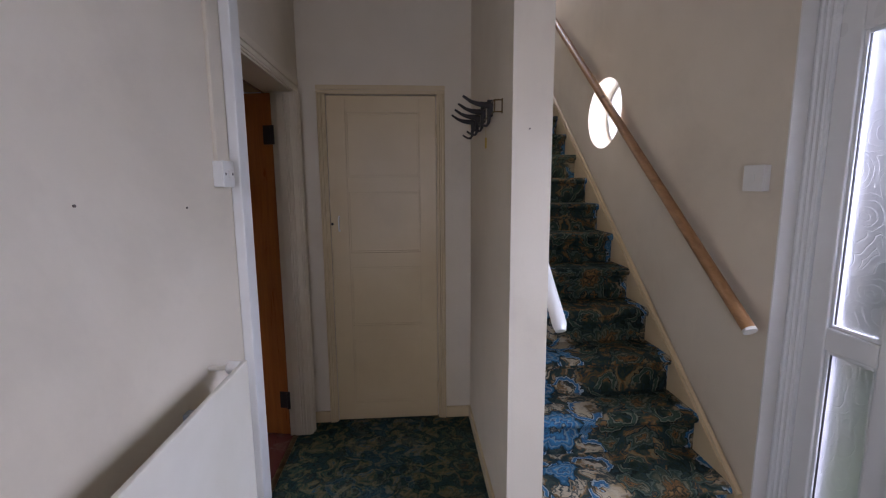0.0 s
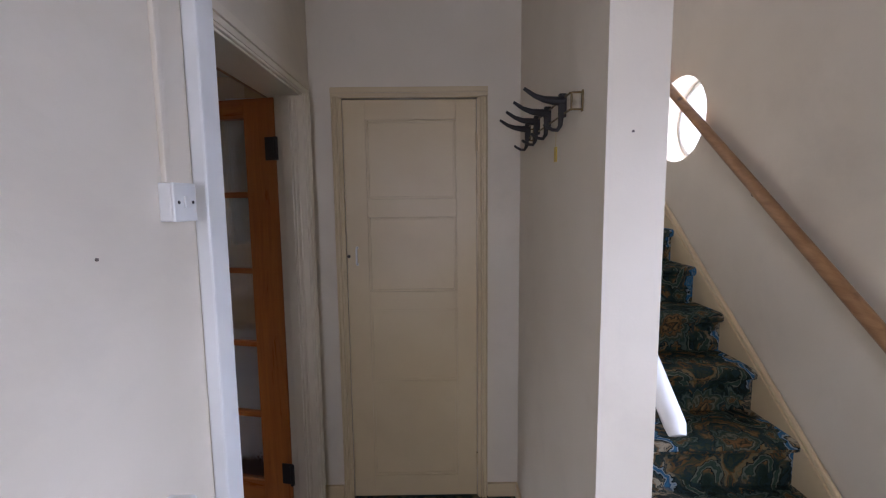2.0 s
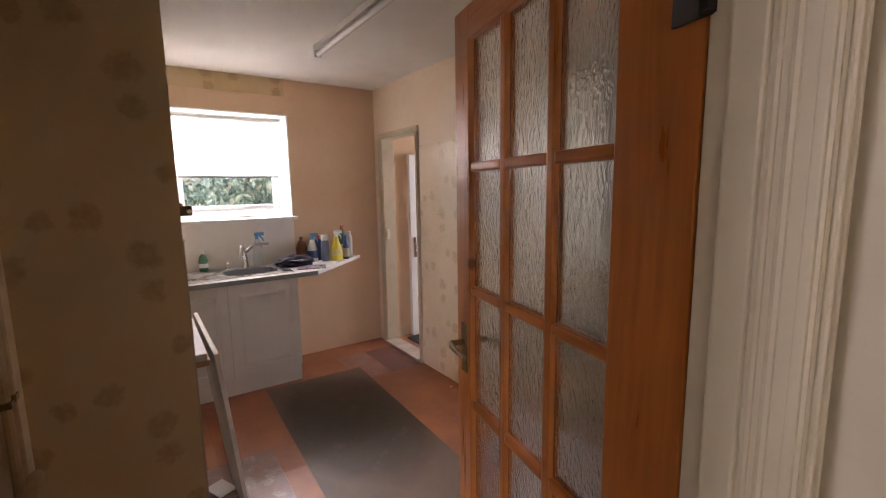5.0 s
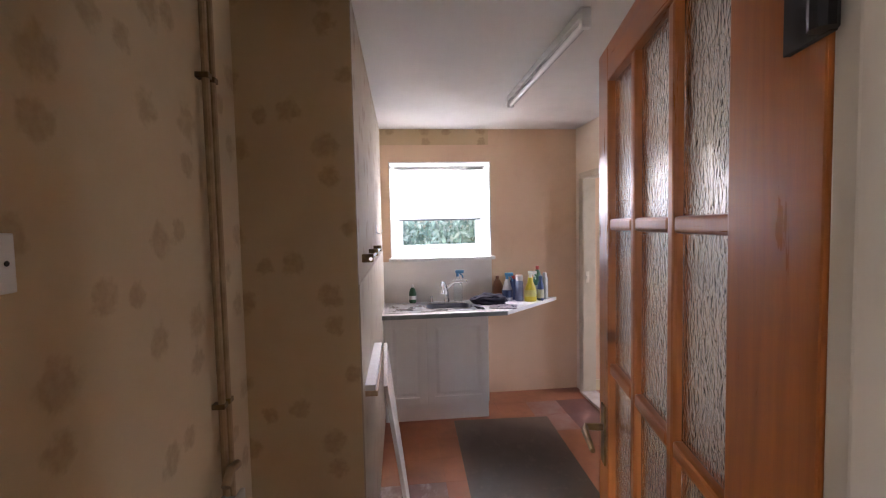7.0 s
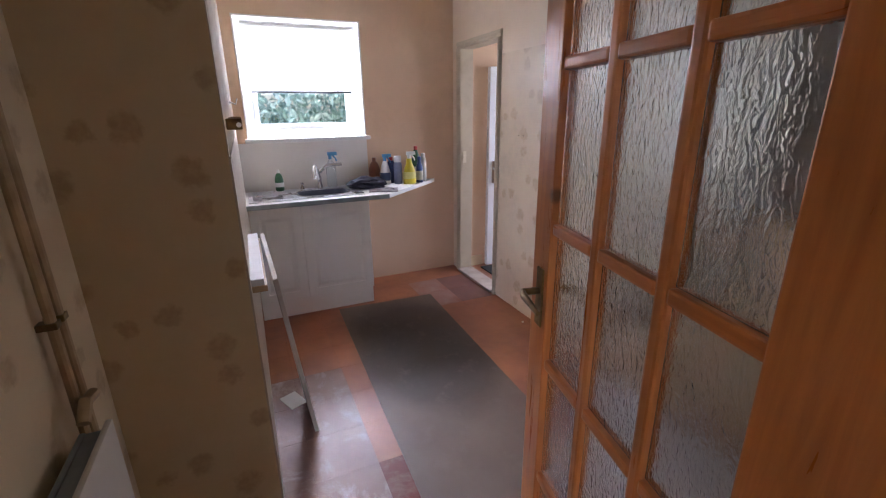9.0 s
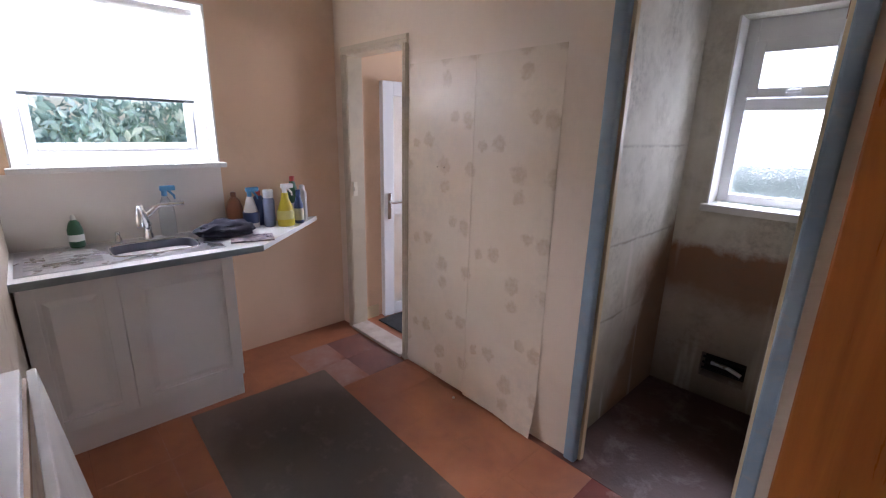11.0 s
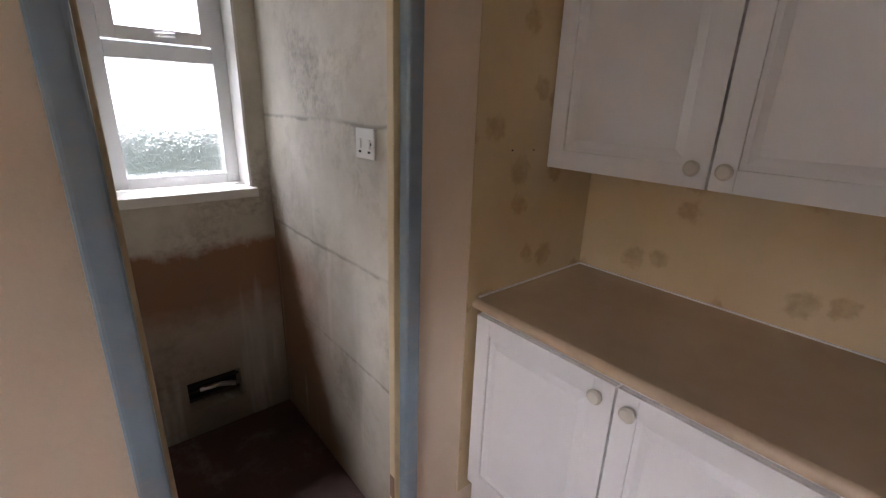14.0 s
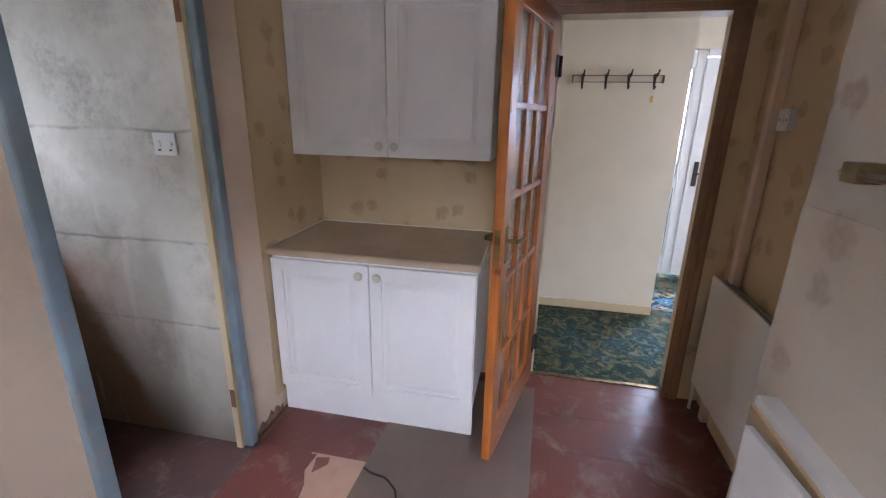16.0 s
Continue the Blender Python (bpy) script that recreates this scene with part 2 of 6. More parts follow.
            shade = ramp(nt, q, [(0.0, (0.42, 0.44, 0.40)), (0.12, (0.02, 0.04, 0.06)), (0.20, (0.07, 0.26, 0.46)), (0.34, (0.025, 0.09, 0.20)), (0.42, (0.27, 0.36, 0.40)), (0.48, (0.06, 0.24, 0.44)),
                                 (0.66, (0.03, 0.12, 0.24)), (0.74, (0.25, 0.34, 0.37)), (0.80, (0.05, 0.19, 0.34)), (0.93, (0.02, 0.07, 0.12)), (1.0, (0.01, 0.014, 0.016))])
        col = mixc(nt, mathn(nt, "LESS_THAN", q, 1.0), col, shade)
    # dark green blotches cover most of the pattern below x 0.45
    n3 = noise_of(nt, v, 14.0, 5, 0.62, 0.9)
    green_mix = ramp(nt, n3, [(0.30, (0.012, 0.022, 0.020)), (0.42, (0.030, 0.075, 0.070)), (0.47, (0.012, 0.020, 0.018)), (0.52, (0.055, 0.105, 0.070)), (0.57, (0.16, 0.13, 0.055)), (0.62, (0.22, 0.20, 0.11)), (0.66, (0.05, 0.10, 0.10)), (0.74, (0.05, 0.16, 0.24))])
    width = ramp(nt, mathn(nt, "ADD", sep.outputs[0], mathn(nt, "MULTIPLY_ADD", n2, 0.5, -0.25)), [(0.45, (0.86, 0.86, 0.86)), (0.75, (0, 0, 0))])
    col = mixc(nt, width, col, green_mix)
    col = mixc(nt, mathn(nt, "MULTIPLY", noise_of(nt, v, 260, 2), 0.45), col, (0.01, 0.013, 0.013))
    nt.links.new(col, b.inputs["Base Color"])
    b.inputs["Roughness"].default_value = 0.95
    b.inputs["Specular IOR Level"].default_value = 0.12
    bump_to(nt, b, noise_of(nt, v, 420, 2), 0.6, 0.006)
    return m


def florid_glass(name):
    """Cast glass with raised scroll lines round scattered centres."""
    m, nt, b = nodes_of(name)
    b.inputs["Base Color"].default_value = (0.74, 0.69, 0.73, 1)
    b.inputs["Transmission Weight"].default_value = 1.0
    b.inputs["Roughness"].default_value = 0.36
    b.inputs["IOR"].default_value = 1.45
    v = coords(nt)
    wv = nt.nodes.new("ShaderNodeVectorMath")
    wv.operation = "MULTIPLY_ADD"
    nz = nd(nt, "ShaderNodeTexNoise", Scale=9.0, Detail=1.0)
    nt.links.new(v, nz.inputs["Vector"])
    nt.links.new(nz.outputs["Color"], wv.inputs[0])
    wv.inputs[1].default_value = (0.05, 0.05, 0.05)
    nt.links.new(v, wv.inputs[2])
    vo = nt.nodes.new("ShaderNodeTexVoronoi")
    vo.inputs["Scale"].default_value = 9.0
    nt.links.new(wv.outputs[0], vo.inputs["Vector"])
    line = mathn(nt, "ABSOLUTE", mathn(nt, "SINE", mathn(nt, "MULTIPLY", vo.outputs["Distance"], 20.0)))
    thin = ramp(nt, line, [(0.0, (1, 1, 1)), (0.28, (0, 0, 0))])
    bump_to(nt, b, mathn(nt, "ADD", thin, mathn(nt, "MULTIPLY", noise_of(nt, v, 30, 2), 0.4)), 0.24, 0.006)
    return m


def glass(name, obscured=0.0, scale=30.0, rough=0.02, tint=(0.95, 0.98, 0.97), stretch=0.8):
    m, nt, b = nodes_of(name)
    b.inputs["Base Color"].default_value = (*tint, 1)
    b.inputs["Transmission Weight"].default_value = 1.0
    b.inputs["Roughness"].default_value = rough
    b.inputs["IOR"].default_value = 1.45
    if obscured:
        v = coords(nt)
        mp = nd(nt, "ShaderNodeMapping")
        mp.inputs["Scale"].default_value = (1, 1, stretch)
        nt.links.new(v, mp.inputs[0])
        bump_to(nt, b, noise_of(nt, mp.outputs[0], scale, 2, 0.5, 1.5), obscured, 0.02)
    return m


def pantry_plaster(name, joints):
    """Bare whitewashed plaster with grey mould, a rusty damp band, ghost lines of shelves and shade painted in low
    down.
    """
    m, nt, b = nodes_of(name)
    v = coords(nt)
    sep = nt.nodes.new("ShaderNodeSeparateXYZ")
    nt.links.new(v, sep.inputs[0])
    z = sep.outputs[2]
    n1 = noise_of(nt, v, 2.4, 6, 0.7)
    n2 = noise_of(nt, v, 4.5, 7, 0.72, 0.15)
    col = mixc(nt, ramp(nt, n1, [(0.3, (0, 0, 0)), (0.7, (1, 1, 1))]), (0.70, 0.66, 0.57), (0.50, 0.465, 0.385))
    zz = mathn(nt, "ADD", z, mathn(nt, "MULTIPLY_ADD", n2, 0.22, -0.11))
    if joints:
        # rusty band, carried down to the floor with shade in its colour
        near = ramp(nt, mathn(nt, "ADD", mathn(nt, "MULTIPLY_ADD", sep.outputs[1], 1.0, -4.6), mathn(nt, "MULTIPLY_ADD", n2, 0.5, -0.25)), [(0.22, (0, 0, 0)), (0.75, (1, 1, 1))])
        brown = mathn(nt, "MULTIPLY", near, ramp(nt, zz, [(0.10, (0.7, 0.7, 0.7)), (0.60, (0.8, 0.8, 0.8)), (0.80, (0.95, 0.95, 0.95)), (0.95, (0, 0, 0))]))
    else:
        brown = ramp(nt, zz, [(0.50, (0.2, 0.2, 0.2)), (0.66, (0.9, 0.9, 0.9)), (0.86, (1, 1, 1)), (0.91, (0, 0, 0))])
    col = mixc(nt, brown, col, (0.30, 0.155, 0.085))
    # shade near the floor, painted as a darker tone
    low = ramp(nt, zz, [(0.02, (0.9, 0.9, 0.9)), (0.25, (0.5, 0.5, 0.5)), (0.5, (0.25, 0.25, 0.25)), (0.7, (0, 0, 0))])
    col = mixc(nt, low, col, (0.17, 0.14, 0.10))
    if joints:
        # brown stain plus the sill's slanting window shadow, painted in
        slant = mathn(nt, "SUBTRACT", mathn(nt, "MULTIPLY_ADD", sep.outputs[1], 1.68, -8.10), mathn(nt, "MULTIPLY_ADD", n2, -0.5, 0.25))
        shaded_damp = ramp(nt, mathn(nt, "SUBTRACT", slant, z), [(0.0, (0, 0, 0)), (0.14, (0.92, 0.92, 0.92))])
        col = mixc(nt, shaded_damp, col, (0.24, 0.14, 0.08))
        wav = mathn(nt, "ABSOLUTE", mathn(nt, "SUBTRACT", mathn(nt, "ADD", sep.outputs[1], mathn(nt, "MULTIPLY_ADD", n1, 0.12, -0.06)), 4.955))
        col = mixc(nt, mathn(nt, "MULTIPLY", ramp(nt, wav, [(0.008, (0.75, 0.75, 0.75)), (0.022, (0, 0, 0))]), ramp(nt, z, [(0.5, (0, 0, 0)), (0.7, (1, 1, 1)), (1.5, (1, 1, 1)), (1.56, (0, 0, 0))])), col, (0.66, 0.58, 0.52))
    col = mixc(nt, ramp(nt, n2, [(0.52, (0, 0, 0)), (0.76, (0.6, 0.6, 0.6))]), col, (0.25, 0.22, 0.16))
    if joints:
        for zj in (1.43, 0.98, 0.60):
            d = mathn(nt, "ABSOLUTE", mathn(nt, "SUBTRACT", mathn(nt, "ADD", z, mathn(nt, "MULTIPLY_ADD", n1, 0.05, -0.025)), zj))
            line = mathn(nt, "MULTIPLY", ramp(nt, d, [(0.002, (0.7, 0.7, 0.7)), (0.009, (0, 0, 0))]), ramp(nt, n1, [(0.42, (0.15, 0.15, 0.15)), (0.58, (1, 1, 1))]))
            col = mixc(nt, line, col, (0.2, 0.17, 0.13))
    mp = nd(nt, "ShaderNodeMapping")
    mp.inputs["Scale"].default_value = (7.0, 7.0, 0.7)
    nt.links.new(v, mp.inputs[0])
    drip = noise_of(nt, mp.outputs[0], 1.0, 3)
    col = mixc(nt, ramp(nt, drip, [(0.58, (0, 0, 0)), (0.68, (0.45, 0.45, 0.45))]), col, (0.72, 0.70, 0.64))
    mould = mathn(nt, "MULTIPLY", ramp(nt, noise_of(nt, v, 2.2, 2), [(0.5, (0, 0, 0)), (0.62, (1, 1, 1))]), ramp(nt, noise_of(nt, v, 26.0, 4, 0.7), [(0.44, (0, 0, 0)), (0.66, (0.42, 0.42, 0.42))]))
    col = mixc(nt, mould, col, (0.17, 0.155, 0.115))
    nt.links.new(col, b.inputs["Base Color"])
    b.inputs["Roughness"].default_value = 0.8
    bump_to(nt, b, n2, 0.35, 0.01)
    return m


M_HALL = surface("hall_wall_paint", (0.70, 0.625, 0.505), (0.64, 0.565, 0.445), 1.2, 0.55, 90, 0.12, stain=(0.33, 0.28, 0.22), stain_amount=0.20, stain_scale=1.1)
M_PEACH = surface("peach_wall_paint", (0.70, 0.495, 0.33), (0.65, 0.445, 0.285), 1.3, 0.6, 70, 0.2, stain=(0.40, 0.25, 0.15), stain_amount=0.25)
M_CREAMWALL = surface("cream_wall_paint", (0.71, 0.585, 0.445), (0.68, 0.53, 0.385), 1.1, 0.6, 70, 0.2, stain=(0.42, 0.30, 0.2), stain_amount=0.2)
M_CEIL = surface("ceiling_paint", (0.74, 0.71, 0.66), (0.68, 0.65, 0.60), 1.5, 0.8, 120, 0.3, stain=(0.45, 0.4, 0.33), stain_amount=0.2)
M_CREAM = surface("cream_gloss_paint", (0.62, 0.495, 0.30), (0.57, 0.445, 0.26), 2.0, 0.38, 40, 0.05, stain=(0.36, 0.28, 0.17), stain_amount=0.15)
M_PALECREAM = surface("pale_cream_gloss_paint", (0.70, 0.62, 0.485), (0.65, 0.57, 0.43), 2.0, 0.38, 40, 0.05, stain=(0.42, 0.34, 0.22), stain_amount=0.15)
M_LOBBY = surface("dulled_cream_gloss_paint", (0.56, 0.47, 0.34), (0.50, 0.41, 0.28), 2.0, 0.42, 40, 0.06, stain=(0.30, 0.24, 0.16), stain_amount=0.3, stain_scale=5)
M_WHITE = surface("white_gloss_paint", (0.78, 0.77, 0.74), (0.72, 0.71, 0.67), 3.0, 0.35, 40, 0.05)
M_PVC = surface("white_upvc", (0.80, 0.81, 0.81), (0.76, 0.77, 0.77), 3.0, 0.3, 40, 0.0)
M_UNIT = surface("white_unit_vinyl", (0.86, 0.85, 0.83), (0.82, 0.81, 0.79), 2.5, 0.42, 180, 0.06)
M_BLUE = surface("pale_blue_gloss_paint", (0.245, 0.32, 0.365), (0.20, 0.265, 0.305), 6.0, 0.4, 60, 0.1, stain=(0.36, 0.30, 0.22), stain_amount=0.6, stain_scale=9)
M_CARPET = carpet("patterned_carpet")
M_DOORWOOD = wood("stained_pine_door", (0.28, 0.078, 0.013), (0.50, 0.160, 0.030), "Z", 0.3, 0.8)
M_DOORWOOD_X = wood("stained_pine_rail", (0.28, 0.078, 0.013), (0.50, 0.160, 0.030), "X", 0.3, 0.8, False)
M_CASING = wood("stained_casing", (0.13, 0.055, 0.02), (0.26, 0.12, 0.045), "Z", 0.35, 0.8)
M_RAIL = wood("varnished_handrail", (0.22, 0.105, 0.04), (0.42, 0.23, 0.10), "Y", 0.35, 0.8)
M_STEEL = surface("brushed_steel", (0.68, 0.68, 0.69), (0.60, 0.60, 0.61), 6, 0.28, 200, 0.05, metal=1.0)
M_BOWL = surface("bowl_steel", (0.085, 0.09, 0.115), (0.06, 0.065, 0.085), 6, 0.4, 200, 0.05, metal=0.3)
M_CHROME = surface("chrome", (0.75, 0.75, 0.75), (0.68, 0.68, 0.68), 6, 0.14, 100, 0.0, metal=1.0)
M_BRASS = surface("tarnished_brass", (0.25, 0.17, 0.07), (0.12, 0.08, 0.04), 20, 0.45, 100, 0.05, metal=0.9)
M_DARK = surface("dark_plastic", (0.012, 0.009, 0.008), (0.018, 0.013, 0.012), 20, 0.6, 100, 0.02)
M_DARKHOLE = surface("dark_void", (0.01, 0.009, 0.008), (0.014, 0.012, 0.01), 20, 0.9, 100, 0.0)
M_WTOP = surface("beige_worktop_laminate", (0.50, 0.375, 0.25), (0.44, 0.325, 0.21), 4, 0.45, 400, 0.04)
M_WTOPEND = surface("pale_laminate_strip", (0.58, 0.47, 0.35), (0.52, 0.42, 0.31), 4, 0.45, 300, 0.03)
M_WTOPW = surface("pale_worktop_laminate", (0.82, 0.82, 0.80), (0.76, 0.76, 0.73), 4, 0.4, 300, 0.03)
M_RAD = surface("radiator_enamel", (0.70, 0.66, 0.57), (0.64, 0.60, 0.50), 3, 0.4, 80, 0.03)
M_RADGREY = surface("radiator_top_metal", (0.30, 0.34, 0.35), (0.22, 0.25, 0.26), 8, 0.45, 80, 0.03)
M_PLASTIC = surface("white_switch_plastic", (0.74, 0.73, 0.69), (0.70, 0.69, 0.65), 5, 0.35, 80, 0.0)
M_BOARD = surface("grubby_white_laminate", (0.56, 0.53, 0.48), (0.48, 0.45, 0.40), 4, 0.45, 80, 0.05, stain=(0.34, 0.28, 0.21), stain_amount=0.4, stain_scale=5)
M_PAPER_X = wallpaper("flower_wallpaper_along_x", "X", (0.60, 0.46, 0.27), (0.53, 0.385, 0.205), (0.27, 0.165, 0.07), 0.5)
M_PAPER_Y = wallpaper("flower_wallpaper_along_y", "Y", (0.59, 0.445, 0.26), (0.52, 0.375, 0.195), (0.27, 0.16, 0.07), 0.5)
M_PAPER_PALE = wallpaper("faded_wallpaper_sheet", "X", (0.73, 0.615, 0.465), (0.69, 0.555, 0.40), (0.42, 0.28, 0.16), 0.44, 0.27, 0.28)
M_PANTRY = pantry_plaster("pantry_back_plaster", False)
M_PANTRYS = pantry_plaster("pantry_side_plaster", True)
M_QUARRY = surface("red_floor_tile", (0.165, 0.052, 0.040), (0.125, 0.042, 0.034), 2.2, 0.24, 40, 0.1, stain=(0.40, 0.31, 0.26), stain_amount=0.4, stain_scale=5.0, per_piece=0.06)
M_ORANGE = surface("orange_floor_tile", (0.35, 0.125, 0.050), (0.25, 0.085, 0.038), 2.6, 0.42, 40, 0.1, stain=(0.16, 0.06, 0.03), stain_amount=0.5, stain_scale=3.0, per_piece=0.08)
M_PINKTILE = surface("bare_pink_tile", (0.42, 0.25, 0.17), (0.36, 0.20, 0.13), 3, 0.5, 30, 0.3, stain=(0.2, 0.09, 0.06), stain_amount=0.5, stain_scale=6)
M_SCREED = surface("tile_joint_screed", (0.20, 0.08, 0.045), (0.14, 0.055, 0.035), 9, 0.8, 60, 0.3)
M_PANTRYFLOOR = surface("pantry_floor_dirt", (0.085, 0.034, 0.024), (0.050, 0.022, 0.016), 3, 0.5, 50, 0.3, stain=(0.30, 0.24, 0.20), stain_amount=0.5, stain_scale=4.5)
def lino(name):
    """Trodden lino: grey-brown with one large dark patch towards its west end, stain and painted counter shade
    together, and dull scuffs.
    """
    m, nt, b = nodes_of(name)
    v = coords(nt)
    n1, n2 = noise_of(nt, v, 1.6, 5, 0.6), noise_of(nt, v, 7.0, 5, 0.7)
    col = mixc(nt, ramp(nt, n1, [(0.35, (0, 0, 0)), (0.65, (1, 1, 1))]), (0.150, 0.102, 0.074), (0.106, 0.070, 0.049))
    sep = nt.nodes.new("ShaderNodeSeparateXYZ")
    nt.links.new(v, sep.inputs[0])
    # dark oval: a stain with the counter's shade painted into it
    dx = mathn(nt, "MULTIPLY", mathn(nt, "ADD", sep.outputs[0], 2.75), 1.25)
    dy = mathn(nt, "MULTIPLY", mathn(nt, "ADD", sep.outputs[1], -3.62), 2.0)
    d = mathn(nt, "SQRT", mathn(nt, "ADD", mathn(nt, "MULTIPLY", dx, dx), mathn(nt, "MULTIPLY", dy, dy)))
    d = mathn(nt, "ADD", d, mathn(nt, "MULTIPLY_ADD", n1, 0.7, -0.35))
    col = mixc(nt, ramp(nt, d, [(0.30, (0.97, 0.97, 0.97)), (0.75, (0.75, 0.75, 0.75)), (1.35, (0, 0, 0))]), col, (0.028, 0.018, 0.011))
    col = mixc(nt, ramp(nt, n2, [(0.55, (0, 0, 0)), (0.75, (0.35, 0.35, 0.35))]), col, (0.20, 0.155, 0.13))
    nt.links.new(col, b.inputs["Base Color"])
    nt.links.new(mathn(nt, "MULTIPLY_ADD", n2, 0.3, 0.36), b.inputs["Roughness"])
    bump_to(nt, b, noise_of(nt, v, 220, 3), 0.08)
    return m


M_LINO = lino("grey_lino")
M_GLASSDOOR = glass("obscured_door_glass", 0.14, 80, 0.15, stretch=0.42)
M_GLASSFRONT = florid_glass("florid_obscured_glass")
M_GLASS = glass("clear_glass")
M_GLASSFROST = glass("frosted_glass", 0.5, 60, 0.32)


# ---- builders ----
def box(bm, x0, x1, y0, y1, z0, z1):
    vs = [bm.verts.new((x, y, z)) for z in (z0, z1) for y in (y0, y1) for x in (x0, x1)]
    for f in ((0, 2, 3, 1), (4, 5, 7, 6), (0, 1, 5, 4), (2, 6, 7, 3), (1, 3, 7, 5), (0, 4, 6, 2)):
        bm.faces.new([vs[i] for i in f])
    return vs


def boxes(*bs, bevel=0.0, seg=2):
    bm = bmesh.new()
    for b in bs:
        box(bm, *b)
    if bevel:
        bmesh.ops.bevel(bm, geom=bm.edges[:], offset=bevel, segments=seg, profile=0.6, affect="EDGES")
    return bm


def tube(bm, path, r, n=10, caps=True):
    """A round bar along a path of points. r: one radius or one for each point."""
    pts = [Vector(p) for p in path]
    rings = []
    up = None
    for i, p in enumerate(pts):
        d = (pts[min(i + 1, len(pts) - 1)] - pts[max(i - 1, 0)]).normalized()
        if up is None:
            up = Vector((0, 0, 1)) if abs(d.z) < 0.9 else Vector((1, 0, 0))
        a = d.cross(up).normalized()
        bb = a.cross(d).normalized()
        up = bb
        rr = r[i] if isinstance(r, (list, tuple)) else r
        rings.append([bm.verts.new(p + (a * math.cos(2 * math.pi * k / n) + bb * math.sin(2 * math.pi * k / n)) * rr) for k in range(n)])
    for a, b in zip(rings, rings[1:]):
        for k in range(n):
            bm.faces.new((a[k], a[(k + 1) % n], b[(k + 1) % n], b[k]))
    if caps:
        bm.faces.new(rings[0][::-1])
        bm.faces.new(rings[-1])
    return bm


def lathe(bm, prof, cx, cy, z, n=16, sx=1.0, sy=1.0):
    """A turned body: prof is (radius, height) from the bottom up."""
    rings = [[bm.verts.new((cx + r * sx * math.cos(2 * math.pi * k / n), cy + r * sy * math.sin(2 * math.pi * k / n), z + h)) for k in range(n)] for r, h in prof]
    for a, b in zip(rings, rings[1:]):
        for k in range(n):
            bm.faces.new((a[k], a[(k + 1) % n], b[(k + 1) % n], b[k]))
    bm.faces.new(rings[0][::-1])
    bm.faces.new(rings[-1])
    return bm


def mesh_of(name, bm, material, smooth=False):
    bmesh.ops.recalc_face_normals(bm, faces=bm.faces[:])
    me = bpy.data.meshes.new(name)
    bm.to_mesh(me)
    bm.free()
    for mt in (material if isinstance(material, (list, tuple)) else [material]):
        me.materials.append(mt)
    if smooth:
        me.polygons.foreach_set("use_smooth", [True] * len(me.polygons))
        me.set_sharp_from_angle(angle=radians(35))
    return me


def structure(name, bm, material, label="", category="", smooth=False):
    return tagged(new(name, mesh_of(name, bm, material, smooth)), label, category, kind="structure")


def thing(name, at, label, category, group="", kind="", local=False, turn=0.0):
    ob = new(name)
    ob.empty_display_size = 0.05
    ob.matrix_basis = pose(*at, 0, 0, turn)
    if local:
        ob["local"] = 1
    return tagged(ob, label, category, group, kind)


def part(name, bm, material, parent, label="", smooth=False):
    ob = new(name, mesh_of(name, bm, material, smooth))
    ob.parent = parent
    if parent.type == "EMPTY" and "local" not in parent:
        ob.matrix_parent_inverse = parent.matrix_basis.inverted()
    return tagged(ob, label)


def solid(name, bm, material, label, category, group="", smooth=False):
    return tagged(new(name, mesh_of(name, bm, material, smooth)), label, category, group)


def wall(name, axis, c0, c1, u0, u1, z0, z1, holes, material, label="", category="wall"):
    """A wall between the planes c0 and c1, running from u0 to u1 along the other level axis, with openings (u, u, z, z) right through it."""
    us = sorted({u0, u1, *(h[i] for h in holes for i in (0, 1))})
    zs = sorted({z0, z1, *(h[i] for h in holes for i in (2, 3))})

    def full(i, j):
        if not (0 <= i < len(us) - 1 and 0 <= j < len(zs) - 1):
            return False
        u, z = (us[i] + us[i + 1]) / 2, (zs[j] + zs[j + 1]) / 2
        return not any(h[0] < u < h[1] and h[2] < z < h[3] for h in holes)

    bm = bmesh.new()

    def quad(*ps):
        bm.faces.new([bm.verts.new((c, u, z) if axis == "x" else (u, c, z)) for c, u, z in ps])

    for i in range(len(us) - 1):
        for j in range(len(zs) - 1):
            if not full(i, j):
                continue
            a, b, c, d = us[i], us[i + 1], zs[j], zs[j + 1]
            quad((c0, a, c), (c0, b, c), (c0, b, d), (c0, a, d))
            quad((c1, a, c), (c1, a, d), (c1, b, d), (c1, b, c))
            for di, dj, e in ((-1, 0, ((a, c), (a, d))), (1, 0, ((b, c), (b, d))), (0, -1, ((a, c), (b, c))), (0, 1, ((a, d), (b, d)))):
                if not full(i + di, j + dj):
                    (p, q), (r, s) = e
                    quad((c0, p, q), (c1, p, q), (c1, r, s), (c0, r, s))
    bmesh.ops.remove_doubles(bm, verts=bm.verts[:], dist=1e-5)
    return structure(name, bm, material, label, category)


# ---- the plan ----
CEIL, HCEIL = 2.40, 2.52
KW, KE = -4.04, -0.50          # kitchen west and east faces
KN, KS, KS2 = 4.46, 2.677, 2.26  # kitchen north face, south face, south face of the recess
RECESS = -1.79
HW = -0.35                     # hall west face
HE = 1.66                      # hall and stair east face
CUP = 3.325                    # cupboard wall
PX0, PX1, PEND = 0.635, 0.778, 2.255   # partition

